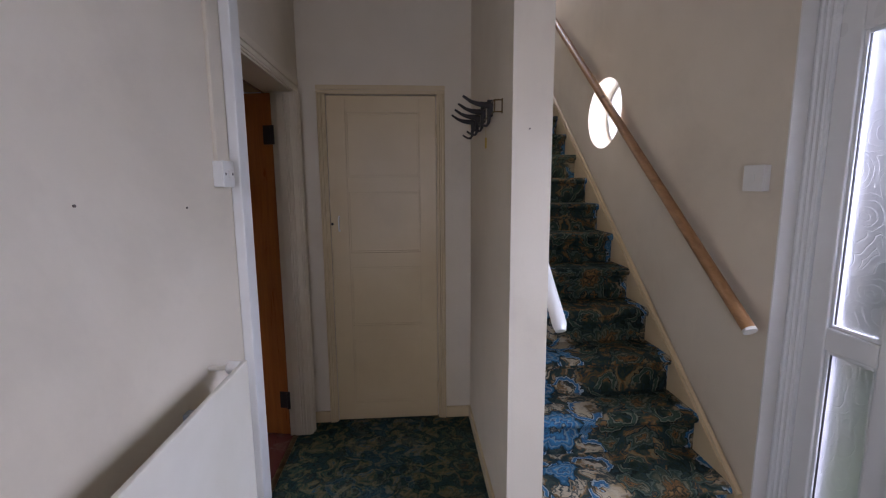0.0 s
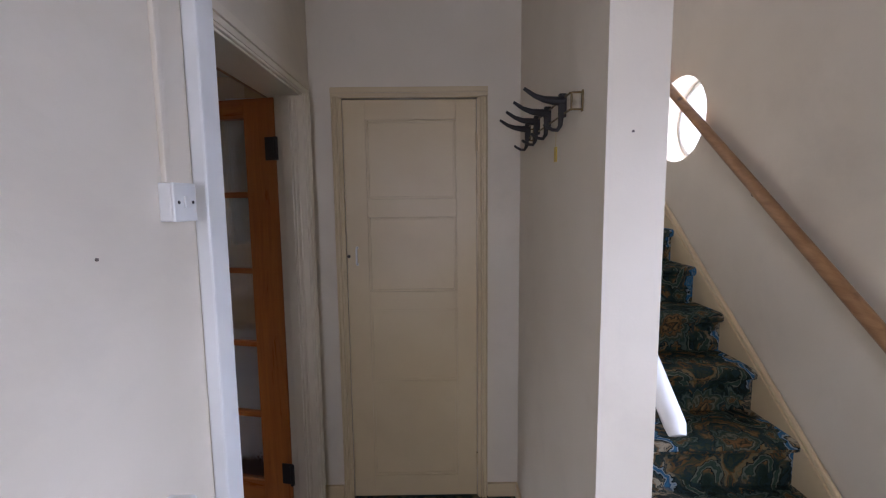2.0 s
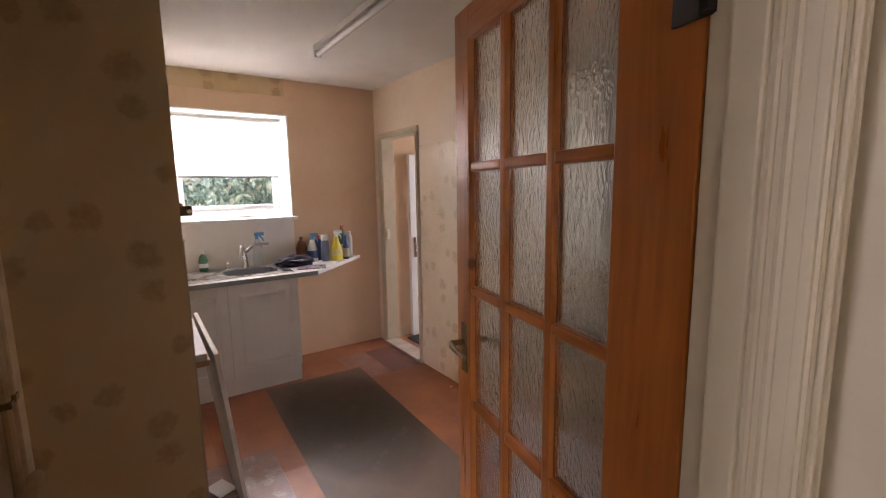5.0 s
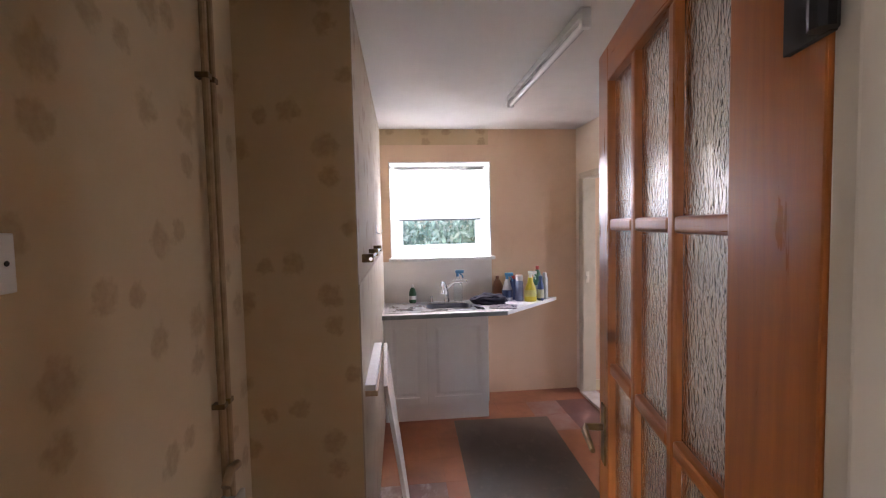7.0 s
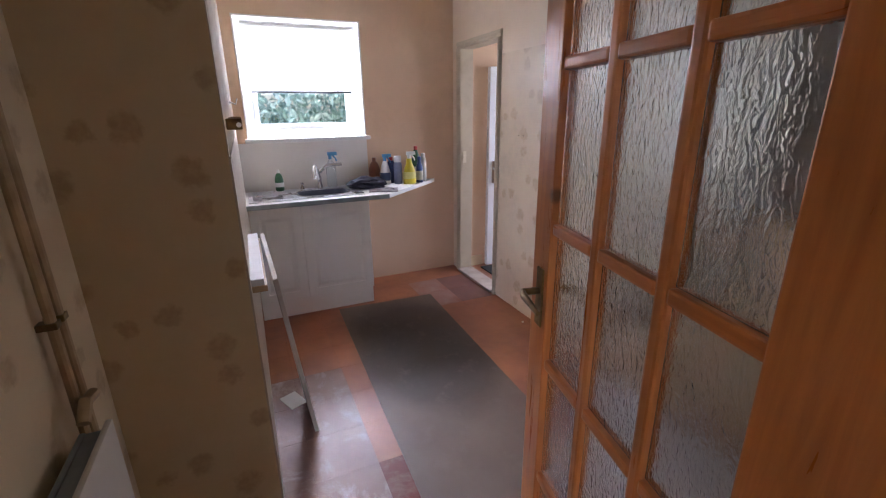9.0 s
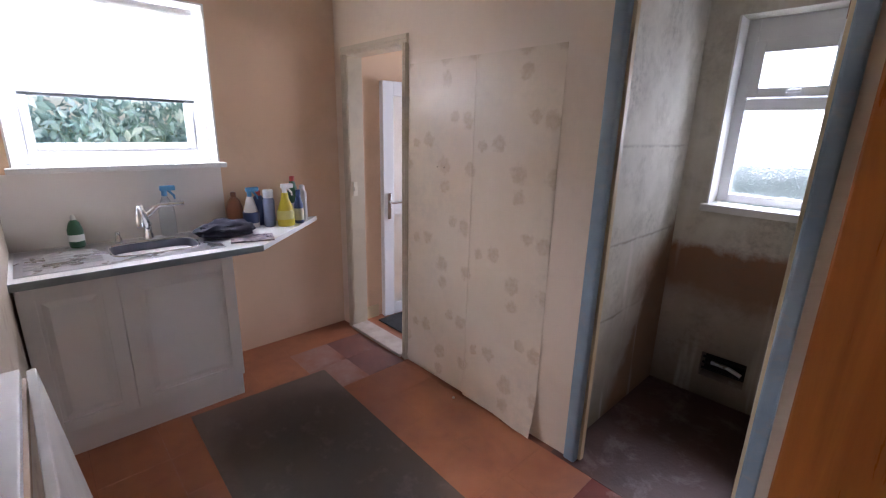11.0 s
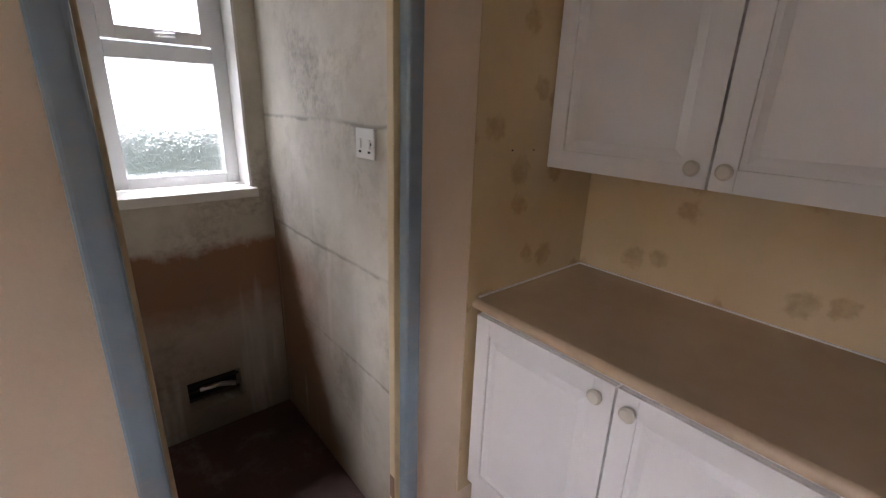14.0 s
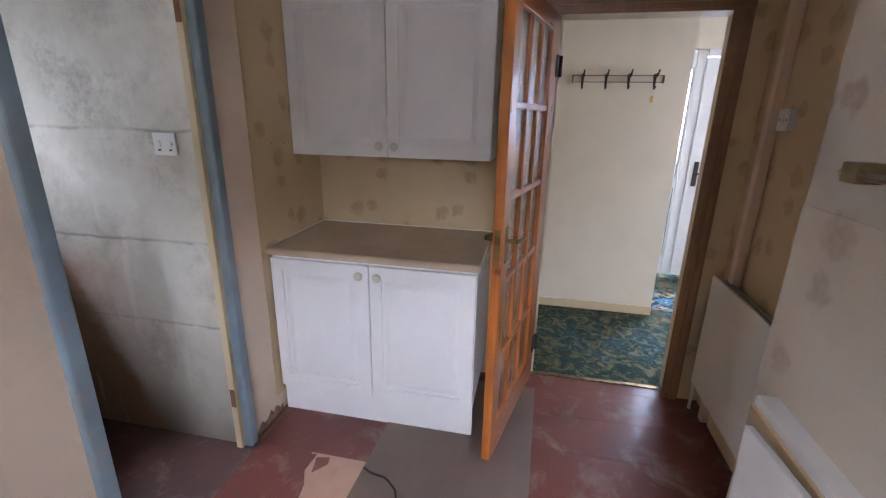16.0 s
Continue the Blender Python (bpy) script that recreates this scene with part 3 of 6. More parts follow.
floor = structure("floor", boxes((-4.35, -0.43, 2.0, 6.0, -0.12, -0.0025)), M_SCREED, "worn screed under the kitchen tiles", "floor")
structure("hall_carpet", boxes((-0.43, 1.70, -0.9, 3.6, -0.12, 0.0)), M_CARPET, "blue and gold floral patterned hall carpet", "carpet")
structure("ceiling_kitchen", boxes((-4.35, KE, 2.0, 6.0, CEIL, CEIL + 0.15)), M_CEIL, "off-white painted plaster ceiling", "ceiling")
structure("ceiling_hall", boxes((-0.43, 0.70, 2.2, 3.6, HCEIL, HCEIL + 0.15), (-0.43, 1.95, -1.0, 2.2, HCEIL, HCEIL + 0.15)), M_CEIL, "off-white painted hall ceiling", "ceiling")
structure("ceiling_landing", boxes((0.6, 1.95, 2.0, 6.2, 4.8, 4.95)), M_CEIL, "ceiling over the stairs", "ceiling")

wall("wall_kitchen_west", "x", KW - 0.30, KW, 2.0, KN + 0.12, 0, CEIL, [(2.753, 3.66, 1.262, 2.115)], M_PEACH, "peach painted plaster wall with a window")
wall("wall_kitchen_north", "y", KN, KN + 0.11, -4.34, KE + 0.05, 0, CEIL, [(-3.90, -3.27, 0, 1.955), (-2.005, -1.365, 0, 2.02)], M_CREAMWALL, "cream painted wall with patchy old paper")
wall("wall_kitchen_south", "y", 2.06, KS, -4.34, RECESS, 0, CEIL, [], M_CREAMWALL, "papered chimney breast wall")
wall("wall_kitchen_recess", "y", KS2 - 0.2, KS2, RECESS, KE, 0, CEIL, [], M_CREAMWALL, "papered recess wall")
wall("wall_kitchen_hall", "x", KE, HW, 2.06, 4.9, 0, HCEIL, [(2.385, 3.25, 0, 2.0)], M_HALL, "wall between hall and kitchen with a doorway")
wall("wall_hall_west", "x", HW - 0.15, HW, -0.9, 2.06, 0, HCEIL, [], M_HALL, "cream painted hall wall with scuffs")
# unseen opening, cut only to admit the added fill lamp
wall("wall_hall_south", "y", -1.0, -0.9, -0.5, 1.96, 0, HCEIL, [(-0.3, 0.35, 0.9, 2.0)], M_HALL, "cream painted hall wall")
wall("wall_cupboard", "y", CUP, CUP + 0.1, HW, PX0, 0, HCEIL, [(-0.20, 0.43, 0, 1.985)], M_HALL, "cream hall end wall with a cupboard door")
wall("wall_partition", "x", PX0, PX1, PEND, 5.6, 0, 4.8, [], M_HALL, "cream partition wall beside the stairs")
wall("wall_stair_end", "y", 5.6, 5.7, PX0, 1.96, 0, 4.8, [], M_HALL, "cream wall at the head of the stairs")
wall("wall_hall_head", "y", 2.1, 2.2, PX0 + 0.16, HE, HCEIL, 4.8, [], M_HALL, "wall over the hall beside the stairwell")
wall("wall_entrance", "x", HE, HE + 0.28, -1.0, 3.5, 0, 4.8, [(0.90, 2.254, 0, 2.10)], M_HALL, "cream entrance wall")
wall("wall_stair_side", "x", HE, HE + 0.28, 4.2, 5.7, 0, 4.8, [], M_HALL, "cream stair wall")
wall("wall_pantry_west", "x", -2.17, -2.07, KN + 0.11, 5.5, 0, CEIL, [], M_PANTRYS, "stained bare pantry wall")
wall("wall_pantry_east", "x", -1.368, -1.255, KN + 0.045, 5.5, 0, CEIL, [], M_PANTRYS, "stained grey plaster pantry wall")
# the last hole is unseen, made for the lobby's added lamp
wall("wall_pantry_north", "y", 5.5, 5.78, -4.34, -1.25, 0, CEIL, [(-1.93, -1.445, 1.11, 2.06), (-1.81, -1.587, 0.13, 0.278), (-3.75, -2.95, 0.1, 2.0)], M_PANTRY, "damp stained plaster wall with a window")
wall("wall_lobby_west", "x", KW - 0.30, KW + 0.09, KN + 0.12, 5.5, 0, CEIL, [], M_PEACH, "peach painted lobby wall")


def oval_wall():
    """The piece of the stair wall round the oval window, with its reveal."""
    bm = bmesh.new()
    cy, cz, a, b = 3.845, 1.967, 0.272, 0.242
    y0, y1, z0, z1 = 3.5, 4.2, 0.0, 4.8
    n = 48
    rows = {c: [] for c in (HE, HE + 0.28)}
    for c in rows:
        for k in range(n):
            t = 2 * math.pi * k / n
            dy, dz = math.cos(t), math.sin(t)
            s = min(((y1 - cy) / dy if dy > 1e-6 else (y0 - cy) / dy if dy < -1e-6 else 1e9), ((z1 - cz) / dz if dz > 1e-6 else (z0 - cz) / dz if dz < -1e-6 else 1e9))
            rows[c].append((bm.verts.new((c, cy + a * dy, cz + b * dz)), bm.verts.new((c, cy + s * dy, cz + s * dz))))
        for k in range(n):
            i0, o0 = rows[c][k]
            i1, o1 = rows[c][(k + 1) % n]
            bm.faces.new((i0, i1, o1, o0))
            if abs(o0.co.y - o1.co.y) > 1e-5 and abs(o0.co.z - o1.co.z) > 1e-5:
                ky = y1 if max(o0.co.y, o1.co.y) > y1 - 1e-4 else y0
                kz = z1 if max(o0.co.z, o1.co.z) > z1 - 1e-4 else z0
                bm.faces.new((o0, o1, bm.verts.new((c, ky, kz))))
    A, B = rows[HE], rows[HE + 0.28]
    for k in range(n):
        bm.faces.new((A[k][0], A[(k + 1) % n][0], B[(k + 1) % n][0], B[k][0]))
    return structure("wall_stair_oval", bm, M_HALL, "cream stair wall with an oval window opening", "wall")


oval_wall()


def oval_window():
    th = thing("oval_window", (HE + 0.2, 3.845, 1.967), "white framed oval window over the stairs", "window", kind="structure")
    n = 40
    bm = bmesh.new()
    rings = []
    for x, s in ((HE + 0.15, 0.996), (HE + 0.15, 0.90), (HE + 0.175, 0.86), (HE + 0.21, 0.86), (HE + 0.21, 0.996)):
        rings.append([bm.verts.new((x, 3.845 + 0.272 * s * math.cos(2 * math.pi * k / n), 1.967 + 0.242 * s * math.sin(2 * math.pi * k / n))) for k in range(n)])
    for a, c in zip(rings, rings[1:] + rings[:1]):
        for k in range(n):
            bm.faces.new((a[k], a[(k + 1) % n], c[(k + 1) % n], c[k]))
    part("window_frame", bm, M_PVC, th, smooth=True)
    bm = bmesh.new()
    for x in (HE + 0.188, HE + 0.193):
        bm.faces.new([bm.verts.new((x, 3.845 + 0.24 * math.cos(2 * math.pi * k / n), 1.967 + 0.213 * math.sin(2 * math.pi * k / n))) for k in range(n)])
    bmesh.ops.bridge_loops(bm, edges=bm.edges[:])
    p = part("pane", bm, M_GLASSFROST, th, "frosted glass")
    p.visible_shadow = False


oval_window()

# ---- stairs ----
RISE, GOING, Y1 = 0.19, 0.243, 2.314
stairs = thing("staircase", (1.2, Y1, 0), "straight stairs covered in blue and gold floral carpet", "stairs", kind="structure")
for k in range(1, 14):
    y, z = Y1 + GOING * (k - 1), RISE * k
    prof = [(y + 0.025, z - RISE), (y + 0.025, z - 0.05)]
    prof += [(y + 0.025 - 0.03 * math.sin(t) * (1 if t < 2.2 else 1), z - 0.025 - 0.025 * math.cos(t)) for t in (0.5, 1.1, 1.7, 2.3, 2.8)]
    prof += [(y + 0.03, z), (y + GOING + 0.026, z), (y + GOING + 0.026, z - RISE)]
    bm = bmesh.new()
    L = [bm.verts.new((PX1, p, q)) for p, q in prof]
    R = [bm.verts.new((1.625, p, q)) for p, q in prof]
    for i in range(len(prof)):
        j = (i + 1) % len(prof)
        bm.faces.new((L[i], L[j], R[j], R[i]))
    bm.faces.new(L[::-1])
    bm.faces.new(R)
    part("step", bm, M_CARPET, stairs, smooth=True)
bm = bmesh.new()
sp = [(2.22, 0.0), (2.22, 0.06), (2.30, 0.16), (5.5, 0.16 + 3.2 * 0.80), (5.5, 0.0)]
L = [bm.verts.new((1.626, p, q)) for p, q in sp]
R = [bm.verts.new((HE - 0.001, p, q)) for p, q in sp]
for i in range(5):
    bm.faces.new((L[i], L[(i + 1) % 5], R[(i + 1) % 5], R[i]))
bm.faces.new(L[::-1])
bm.faces.new(R)
part("string_board", bm, M_CREAM, stairs, "cream painted string board")
bm = tube(bmesh.new(), [(1.642, 2.29, 0.168), (1.642, 5.5, 0.168 + 3.21 * 0.80)], 0.012, 8)
part("string_bead", bm, M_CREAM, stairs, "rounded cream bead along the string")

rail = thing("stair_handrail", (1.60, 2.275, 0.9), "varnished wooden handrail rising along the stair wall", "handrail")
part("rail", tube(bmesh.new(), [(1.60, 2.275, 0.897), (1.60, 4.9, 0.897 + 2.625 * 0.795)], 0.026, 14), M_RAIL, rail, smooth=True)
part("end_cap", tube(bmesh.new(), [(1.60, 2.268, 0.891), (1.60, 2.277, 0.899)], 0.0265, 14), M_PLASTIC, rail, "pale cut end")
for y in (2.44, 3.12, 3.95, 4.75):
    z = 0.897 + (y - 2.275) * 0.795
    part("bracket", tube(bmesh.new(), [(1.60, y, z - 0.015), (1.61, y, z - 0.05), (1.66, y, z - 0.055)], 0.008, 8), M_BRASS, rail, "small metal bracket")
wrail = thing("white_handrail", (0.81, 2.24, 0.9), "white painted handrail on the partition by the stairs", "handrail")
part("rail", tube(bmesh.new(), [(0.825, 2.235, 0.93), (0.825, 2.25, 0.95), (0.825, 4.9, 0.95 + 2.65 * 0.795)], [0.02, 0.027, 0.027], 14), M_WHITE, wrail, smooth=True)
part("bracket", tube(bmesh.new(), [(0.825, 2.9, 1.44), (0.775, 2.9, 1.42)], 0.008, 8), M_BRASS, wrail)


# ---- doors ----
def casing(name, axis, c, out, u0, u1, top, w, d, material, label):
    """An architrave round an opening on the plane c; out: +1 or -1, the way it stands proud. Three moulded boards."""
    th = thing(name, ((c, (u0 + u1) / 2, 0) if axis == "x" else ((u0 + u1) / 2, c, 0)), label, "door frame", kind="structure")

    def board(nm, a0, a1, z0, z1):
        def slab(d0, d1, q0, q1, r0, r1):
            lo, hi = sorted((c + out * d0, c + out * d1))
            return (lo, hi, q0, q1, r0, r1) if axis == "x" else (q0, q1, lo, hi, r0, r1)
        bm = boxes(slab(0, d * 0.6, a0, a1, z0, z1), bevel=0.003)
        if nm == "head":
            box(bm, *slab(d * 0.6, d, a0, a1, z0 + w * 0.45, z1 - w * 0.12))
            box(bm, *slab(d * 0.6, d * 0.8, a0, a1, z0 + w * 0.12, z0 + w * 0.3))
        else:
            s = 1 if a0 < u0 else -1
            e0, e1 = (a0, a1) if s > 0 else (a1, a0)
            q = sorted((e0 + s * w * 0.12, e0 + s * w * 0.55))
            box(bm, *slab(d * 0.6, d, q[0], q[1], z0, z1))
            for f, rr in ((0.18, 0.005), (0.50, 0.004), (0.72, 0.006)):
                u = e0 + s * w * f
                dd = c + out * (d if f < 0.6 else d * 0.62)
                tube(bm, [((dd, u, z0) if axis == "x" else (u, dd, z0)), ((dd, u, z1) if axis == "x" else (u, dd, z1))], rr, 8)
            q = sorted((e1 - s * w * 0.30, e1 - s * w * 0.12))
            box(bm, *slab(d * 0.6, d * 0.8, q[0], q[1], z0, z1))
        part(nm, bm, material, th)
    board("jamb_board", u0 - w, u0, 0, top)
    board("jamb_board", u1, u1 + w, 0, top)
    board("head", u0 - w, u1 + w, top, top + w)
    return th


def lining(name, axis, c0, c1, u0, u1, top, t, material, label):
    th = thing(name, ((c0, u0, 0) if axis == "x" else (u0, c0, 0)), label, "door frame", kind="structure")
    for nm, q in (("side", (u0, u0 + t, 0, top - t)), ("side", (u1 - t, u1, 0, top - t)), ("head", (u0, u1, top - t, top))):
        b = (c0, c1, *q) if axis == "x" else (q[0], q[1], c0, c1, q[2], q[3])
        part(nm, boxes(b, bevel=0.002), material, th)
    return th


kl = thing("kitchen_door_lining", (HW, 2.385, 0), "cream painted door lining, rebated for the door", "door frame", kind="structure")
for nm, q in (("side", (KE - 0.002, HW + 0.002, 2.385, 2.417, 0, 1.968)), ("side", (-0.461, HW + 0.002, 3.178, 3.25, 0, 1.968)), ("rebate", (KE - 0.002, -0.462, 3.226, 3.25, 0, 1.968)), ("head", (KE - 0.002, HW + 0.002, 2.385, 3.25, 1.968, 2.0))):
    part(nm, boxes(q, bevel=0.002), M_PALECREAM, kl)
casing("kitchen_door_architrave", "x", HW, 1, 2.405, 3.178, 1.975, 0.07, 0.022, M_PALECREAM, "cream moulded architrave round the kitchen doorway")
casing("kitchen_door_casing", "x", KE, -1, 2.452, 3.228, 1.965, 0.085, 0.022, M_CASING, "brown stained architrave on the kitchen side")
for y0, y1 in ((2.417, 2.430), (3.165, 3.178)):
    bm = boxes((-0.432, -0.392, y0, y1, 0.006, 1.955), bevel=0.004)
    for x, r in ((-0.385, 0.005), (-0.368, 0.006)):
        yy = y0 - 0.001 if y0 < 3 else y1 + 0.001
        tube(bm, [(x, yy, 0.006), (x, yy, 1.955)], r, 8)
    structure("trim_door_stop", bm, M_PALECREAM, "moulded cream door stop", "trim")
structure("door_threshold", boxes((-0.445, -0.415, 2.455, 3.175, 0.0, 0.006), bevel=0.002), M_BRASS, "brass carpet strip in the doorway", "threshold")
structure("trim_strip", boxes((HW + 0.001, -0.312, 2.300, 2.385, 0, HCEIL - 0.002), bevel=0.006), M_WHITE, "white full-height timber strip beside the door", "trim")


def glazed_door():
    """Fifteen-pane door, built flat along +x from its hinge edge, hung open into the kitchen."""
    W, HT, T = 0.778, 1.953, 0.04
    S2 = 0.086
    d = thing("glazed_door", (-0.465, 3.1775, 0.008), "open orange-brown pine door with fifteen obscured panes", "door", local=True, turn=180 - 12.7)
    S, TOP, BOT, BAR = 0.149, 0.083, 0.161, 0.026
    # local y from 0 (face seen from the hall) to -T
    part("stile", boxes((0, S, -T, 0, 0, HT), bevel=0.003), M_DOORWOOD, d)
    part("stile", boxes((W - S2, W, -T, 0, 0, HT), bevel=0.003), M_DOORWOOD, d)
    part("top_rail", boxes((S, W - S2, -T, 0, HT - TOP, HT), bevel=0.003), M_DOORWOOD_X, d)
    part("bottom_rail", boxes((S, W - S2, -T, 0, 0, BOT), bevel=0.003), M_DOORWOOD_X, d)
    pw = (W - S - S2 - 2 * BAR) / 3
    ph = (HT - TOP - BOT - 4 * BAR) / 5
    for i in (1, 2):
        x = S + i * pw + (i - 1) * BAR
        part("glazing_bar", boxes((x, x + BAR, -T + 0.004, -0.004, BOT, HT - TOP), bevel=0.006), M_DOORWOOD, d)
    for j in range(1, 5):
        z = BOT + j * ph + (j - 1) * BAR
        for i in range(3):
            x = S + i * (pw + BAR)
            part("glazing_bar", boxes((x, x + pw, -T + 0.004, -0.004, z, z + BAR), bevel=0.006), M_DOORWOOD_X, d)
    for j in range(5):
        for i in range(3):
            x, z = S + i * (pw + BAR), BOT + j * (ph + BAR)
            p = part("pane", boxes((x + 0.0005, x + pw - 0.0005, -T / 2 - 0.002, -T / 2 + 0.002, z + 0.0005, z + ph - 0.0005)), M_GLASSDOOR, d, "obscured rippled glass")
            p.visible_shadow = False
    for z in (0.22, 1.735):
        h = part("hinge", boxes((-0.010, 0.046, 0.0, 0.006, z - 0.050, z + 0.050), bevel=0.001), M_DARK, d, "black steel hinge")
        part("knuckle", tube(bmesh.new(), [(-0.010, 0.011, z - 0.049), (-0.010, 0.011, z + 0.049)], 0.010, 10), M_DARK, h)
    for s, y in ((1, 0.0), (-1, -T)):
        h = part("door_handle", boxes((W - 0.07, W - 0.035, min(y, y + s * 0.005), max(y, y + s * 0.005), 0.935, 1.085), bevel=0.002), M_BRASS, d, "dull brass lever handle")
        part("lever", tube(bmesh.new(), [(W - 0.052, y, 1.027), (W - 0.052, y + s * 0.045, 1.027), (W - 0.075, y + s * 0.052, 1.027), (W - 0.155, y + s * 0.05, 1.018)], [0.009, 0.009, 0.009, 0.006], 10), M_BRASS, h, smooth=True)
    part("latch_plate", boxes((W, W + 0.002, -T + 0.008, -0.008, 0.93, 1.08)), M_BRASS, d, "worn latch plate")
    return d


glazed_door()


def cupboard_door():
    d = thing("cupboard_door", (0.11, CUP, 0), "closed cream painted door with four sunk panels", "door")
    x0, x1, y0, y1 = -0.197, 0.4275, CUP - 0.008, CUP + 0.027
    px0, px1 = -0.092, 0.331
    zs = [(0.12, 0.53), (0.62, 0.985), (1.072, 1.433), (1.52, 1.886)]
    part("stile", boxes((x0, px0, y0, y1, 0.01, 1.978), bevel=0.002), M_CREAM, d)
    part("stile", boxes((px1, x1, y0, y1, 0.01, 1.978), bevel=0.002), M_CREAM, d)
    edges = [0.01, *(v for z in zs for v in z), 1.978]
    for a, b in zip(edges[::2], edges[1::2]):
        part("rail", boxes((px0, px1, y0, y1, a, b), bevel=0.002), M_CREAM, d)
    for a, b in zs:
        p = part("panel", boxes((px0, px1, y0 + 0.007, y1 - 0.002, a, b)), M_CREAM, d)
        e, m0, m1 = 0.012, y0 + 0.003, y0 + 0.007
        part("moulding", boxes((px0, px0 + e, m0, m1, a, b), (px1 - e, px1, m0, m1, a, b), (px0 + e, px1 - e, m0, m1, a, a + e), (px0 + e, px1 - e, m0, m1, b - e, b), bevel=0.003), M_CREAM, p)
    h = part("pull_handle", tube(bmesh.new(), [(-0.148, y0 + 0.001, 1.208), (-0.148, y0 - 0.014, 1.210), (-0.148, y0 - 0.020, 1.218), (-0.148, y0 - 0.020, 1.278), (-0.148, y0 - 0.014, 1.286), (-0.148, y0 + 0.001, 1.288)], 0.0045, 8), M_PLASTIC, d, "small white bow pull handle", True)
    for z in (1.208, 1.288):
        part("foot", tube(bmesh.new(), [(-0.148, y0 + 0.001, z), (-0.148, y0 - 0.002, z)], 0.007, 10), M_PLASTIC, h)
    part("keyhole", tube(bmesh.new(), [(-0.188, y0 + 0.001, 1.247), (-0.188, y0 - 0.003, 1.247)], 0.008, 10), M_DARK, d, "dark screw head")
    for z in (0.2, 1.78):
        part("hinge", tube(bmesh.new(), [(0.427, y0 - 0.004, z - 0.04), (0.427, y0 - 0.004, z + 0.04)], 0.006, 8), M_CREAM, d, "painted-over hinge")
    return d


cupboard_door()
casing("cupboard_architrave", "y", CUP, -1, -0.20, 0.43, 1.985, 0.05, 0.02, M_CREAM, "cream architrave round the cupboard door")

# ---- skirtings ----
structure("baseboard_cupboard", boxes((HW, -0.25, CUP - 0.018, CUP, 0, 0.07), (0.48, PX0, CUP - 0.018, CUP, 0, 0.07), bevel=0.004), M_CREAM, "low cream skirting board", "skirting board")
structure("baseboard_partition", boxes((PX0 - 0.014, PX0, PEND, CUP - 0.018, 0, 0.07), bevel=0.004), M_CREAM, "low cream skirting board", "skirting board")
structure("baseboard_hall", boxes((HW, HW + 0.014, -0.9, 2.275, 0, 0.07), bevel=0.004), M_CREAM, "low cream skirting board", "skirting board")


# ---- radiators ----
def radiator(name, axis, wallc, out, u0, u1, z0, z1, label, dp=0.085):
    """A single panel with pressed flutes at its ends, folded top grille, brackets and valves."""
    th = thing(name, ((wallc, (u0 + u1) / 2, z0) if axis == "x" else ((u0 + u1) / 2, wallc, z0)), label, "radiator")

    def b(d0, d1, a0, a1, q0, q1):
        lo, hi = sorted((wallc + out * d0, wallc + out * d1))
        return (lo, hi, a0, a1, q0, q1) if axis == "x" else (a0, a1, lo, hi, q0, q1)
    part("panel", boxes(b(dp, dp + 0.015, u0, u1, z0, z1), bevel=0.006), M_RAD, th)
    part("back_panel", boxes(b(0.035, 0.048, u0 + 0.01, u1 - 0.01, z0 + 0.02, z1 - (0.015 if dp < 0.1 else 0.2)), bevel=0.004), M_RADGREY, th)
    if dp < 0.1:
        part("top_grille", boxes(b(0.048, dp, u0 + 0.01, u1 - 0.01, z1 - 0.03, z1 - 0.02)), M_RADGREY, th, "dusty grey metal top")
    for u in (u0 + 0.12, u1 - 0.12):
        part("bracket", boxes(b(0.0, 0.035, u - 0.015, u + 0.015, z0 + 0.1, z1 - 0.1)), M_RADGREY, th)
    for u, s in ((u0, -1), (u1, 1)):
        pts = [(0.067, u - s * 0.005, z0 + 0.05), (0.067, u + s * 0.035, z0 + 0.05), (0.067, u + s * 0.035, 0.0)]
        pts = [((wallc + out * d, a, q) if axis == "x" else (a, wallc + out * d, q)) for d, a, q in pts]
        part("valve_pipe", tube(bmesh.new(), pts, 0.009, 8), M_RAD, th)
    return th


radiator("hall_radiator", "x", HW, 1, 0.62, 2.0, 0.33, 0.955, "white panel radiator on the hall wall", 0.115)
hc = thing("radiator_valve", (HW + 0.06, 2.02, 0.93), "white round valve cap at the end of the hall radiator", "valve")
part("tail", tube(bmesh.new(), [(HW + 0.001, 2.03, 0.918), (HW + 0.085, 2.03, 0.918)], 0.008, 10), M_RAD, hc)
part("cap", tube(bmesh.new(), [(HW + 0.055, 2.03, 0.918), (HW + 0.06, 2.03, 0.918), (HW + 0.105, 2.03, 0.918), (HW + 0.112, 2.03, 0.918)], [0.014, 0.019, 0.019, 0.012], 16), M_PLASTIC, hc, "ribbed white cap", True)
radiator("kitchen_radiator", "y", KS2, 1, -1.46, -0.62, 0.19, 0.785, "cream panel radiator under pipes in the recess")


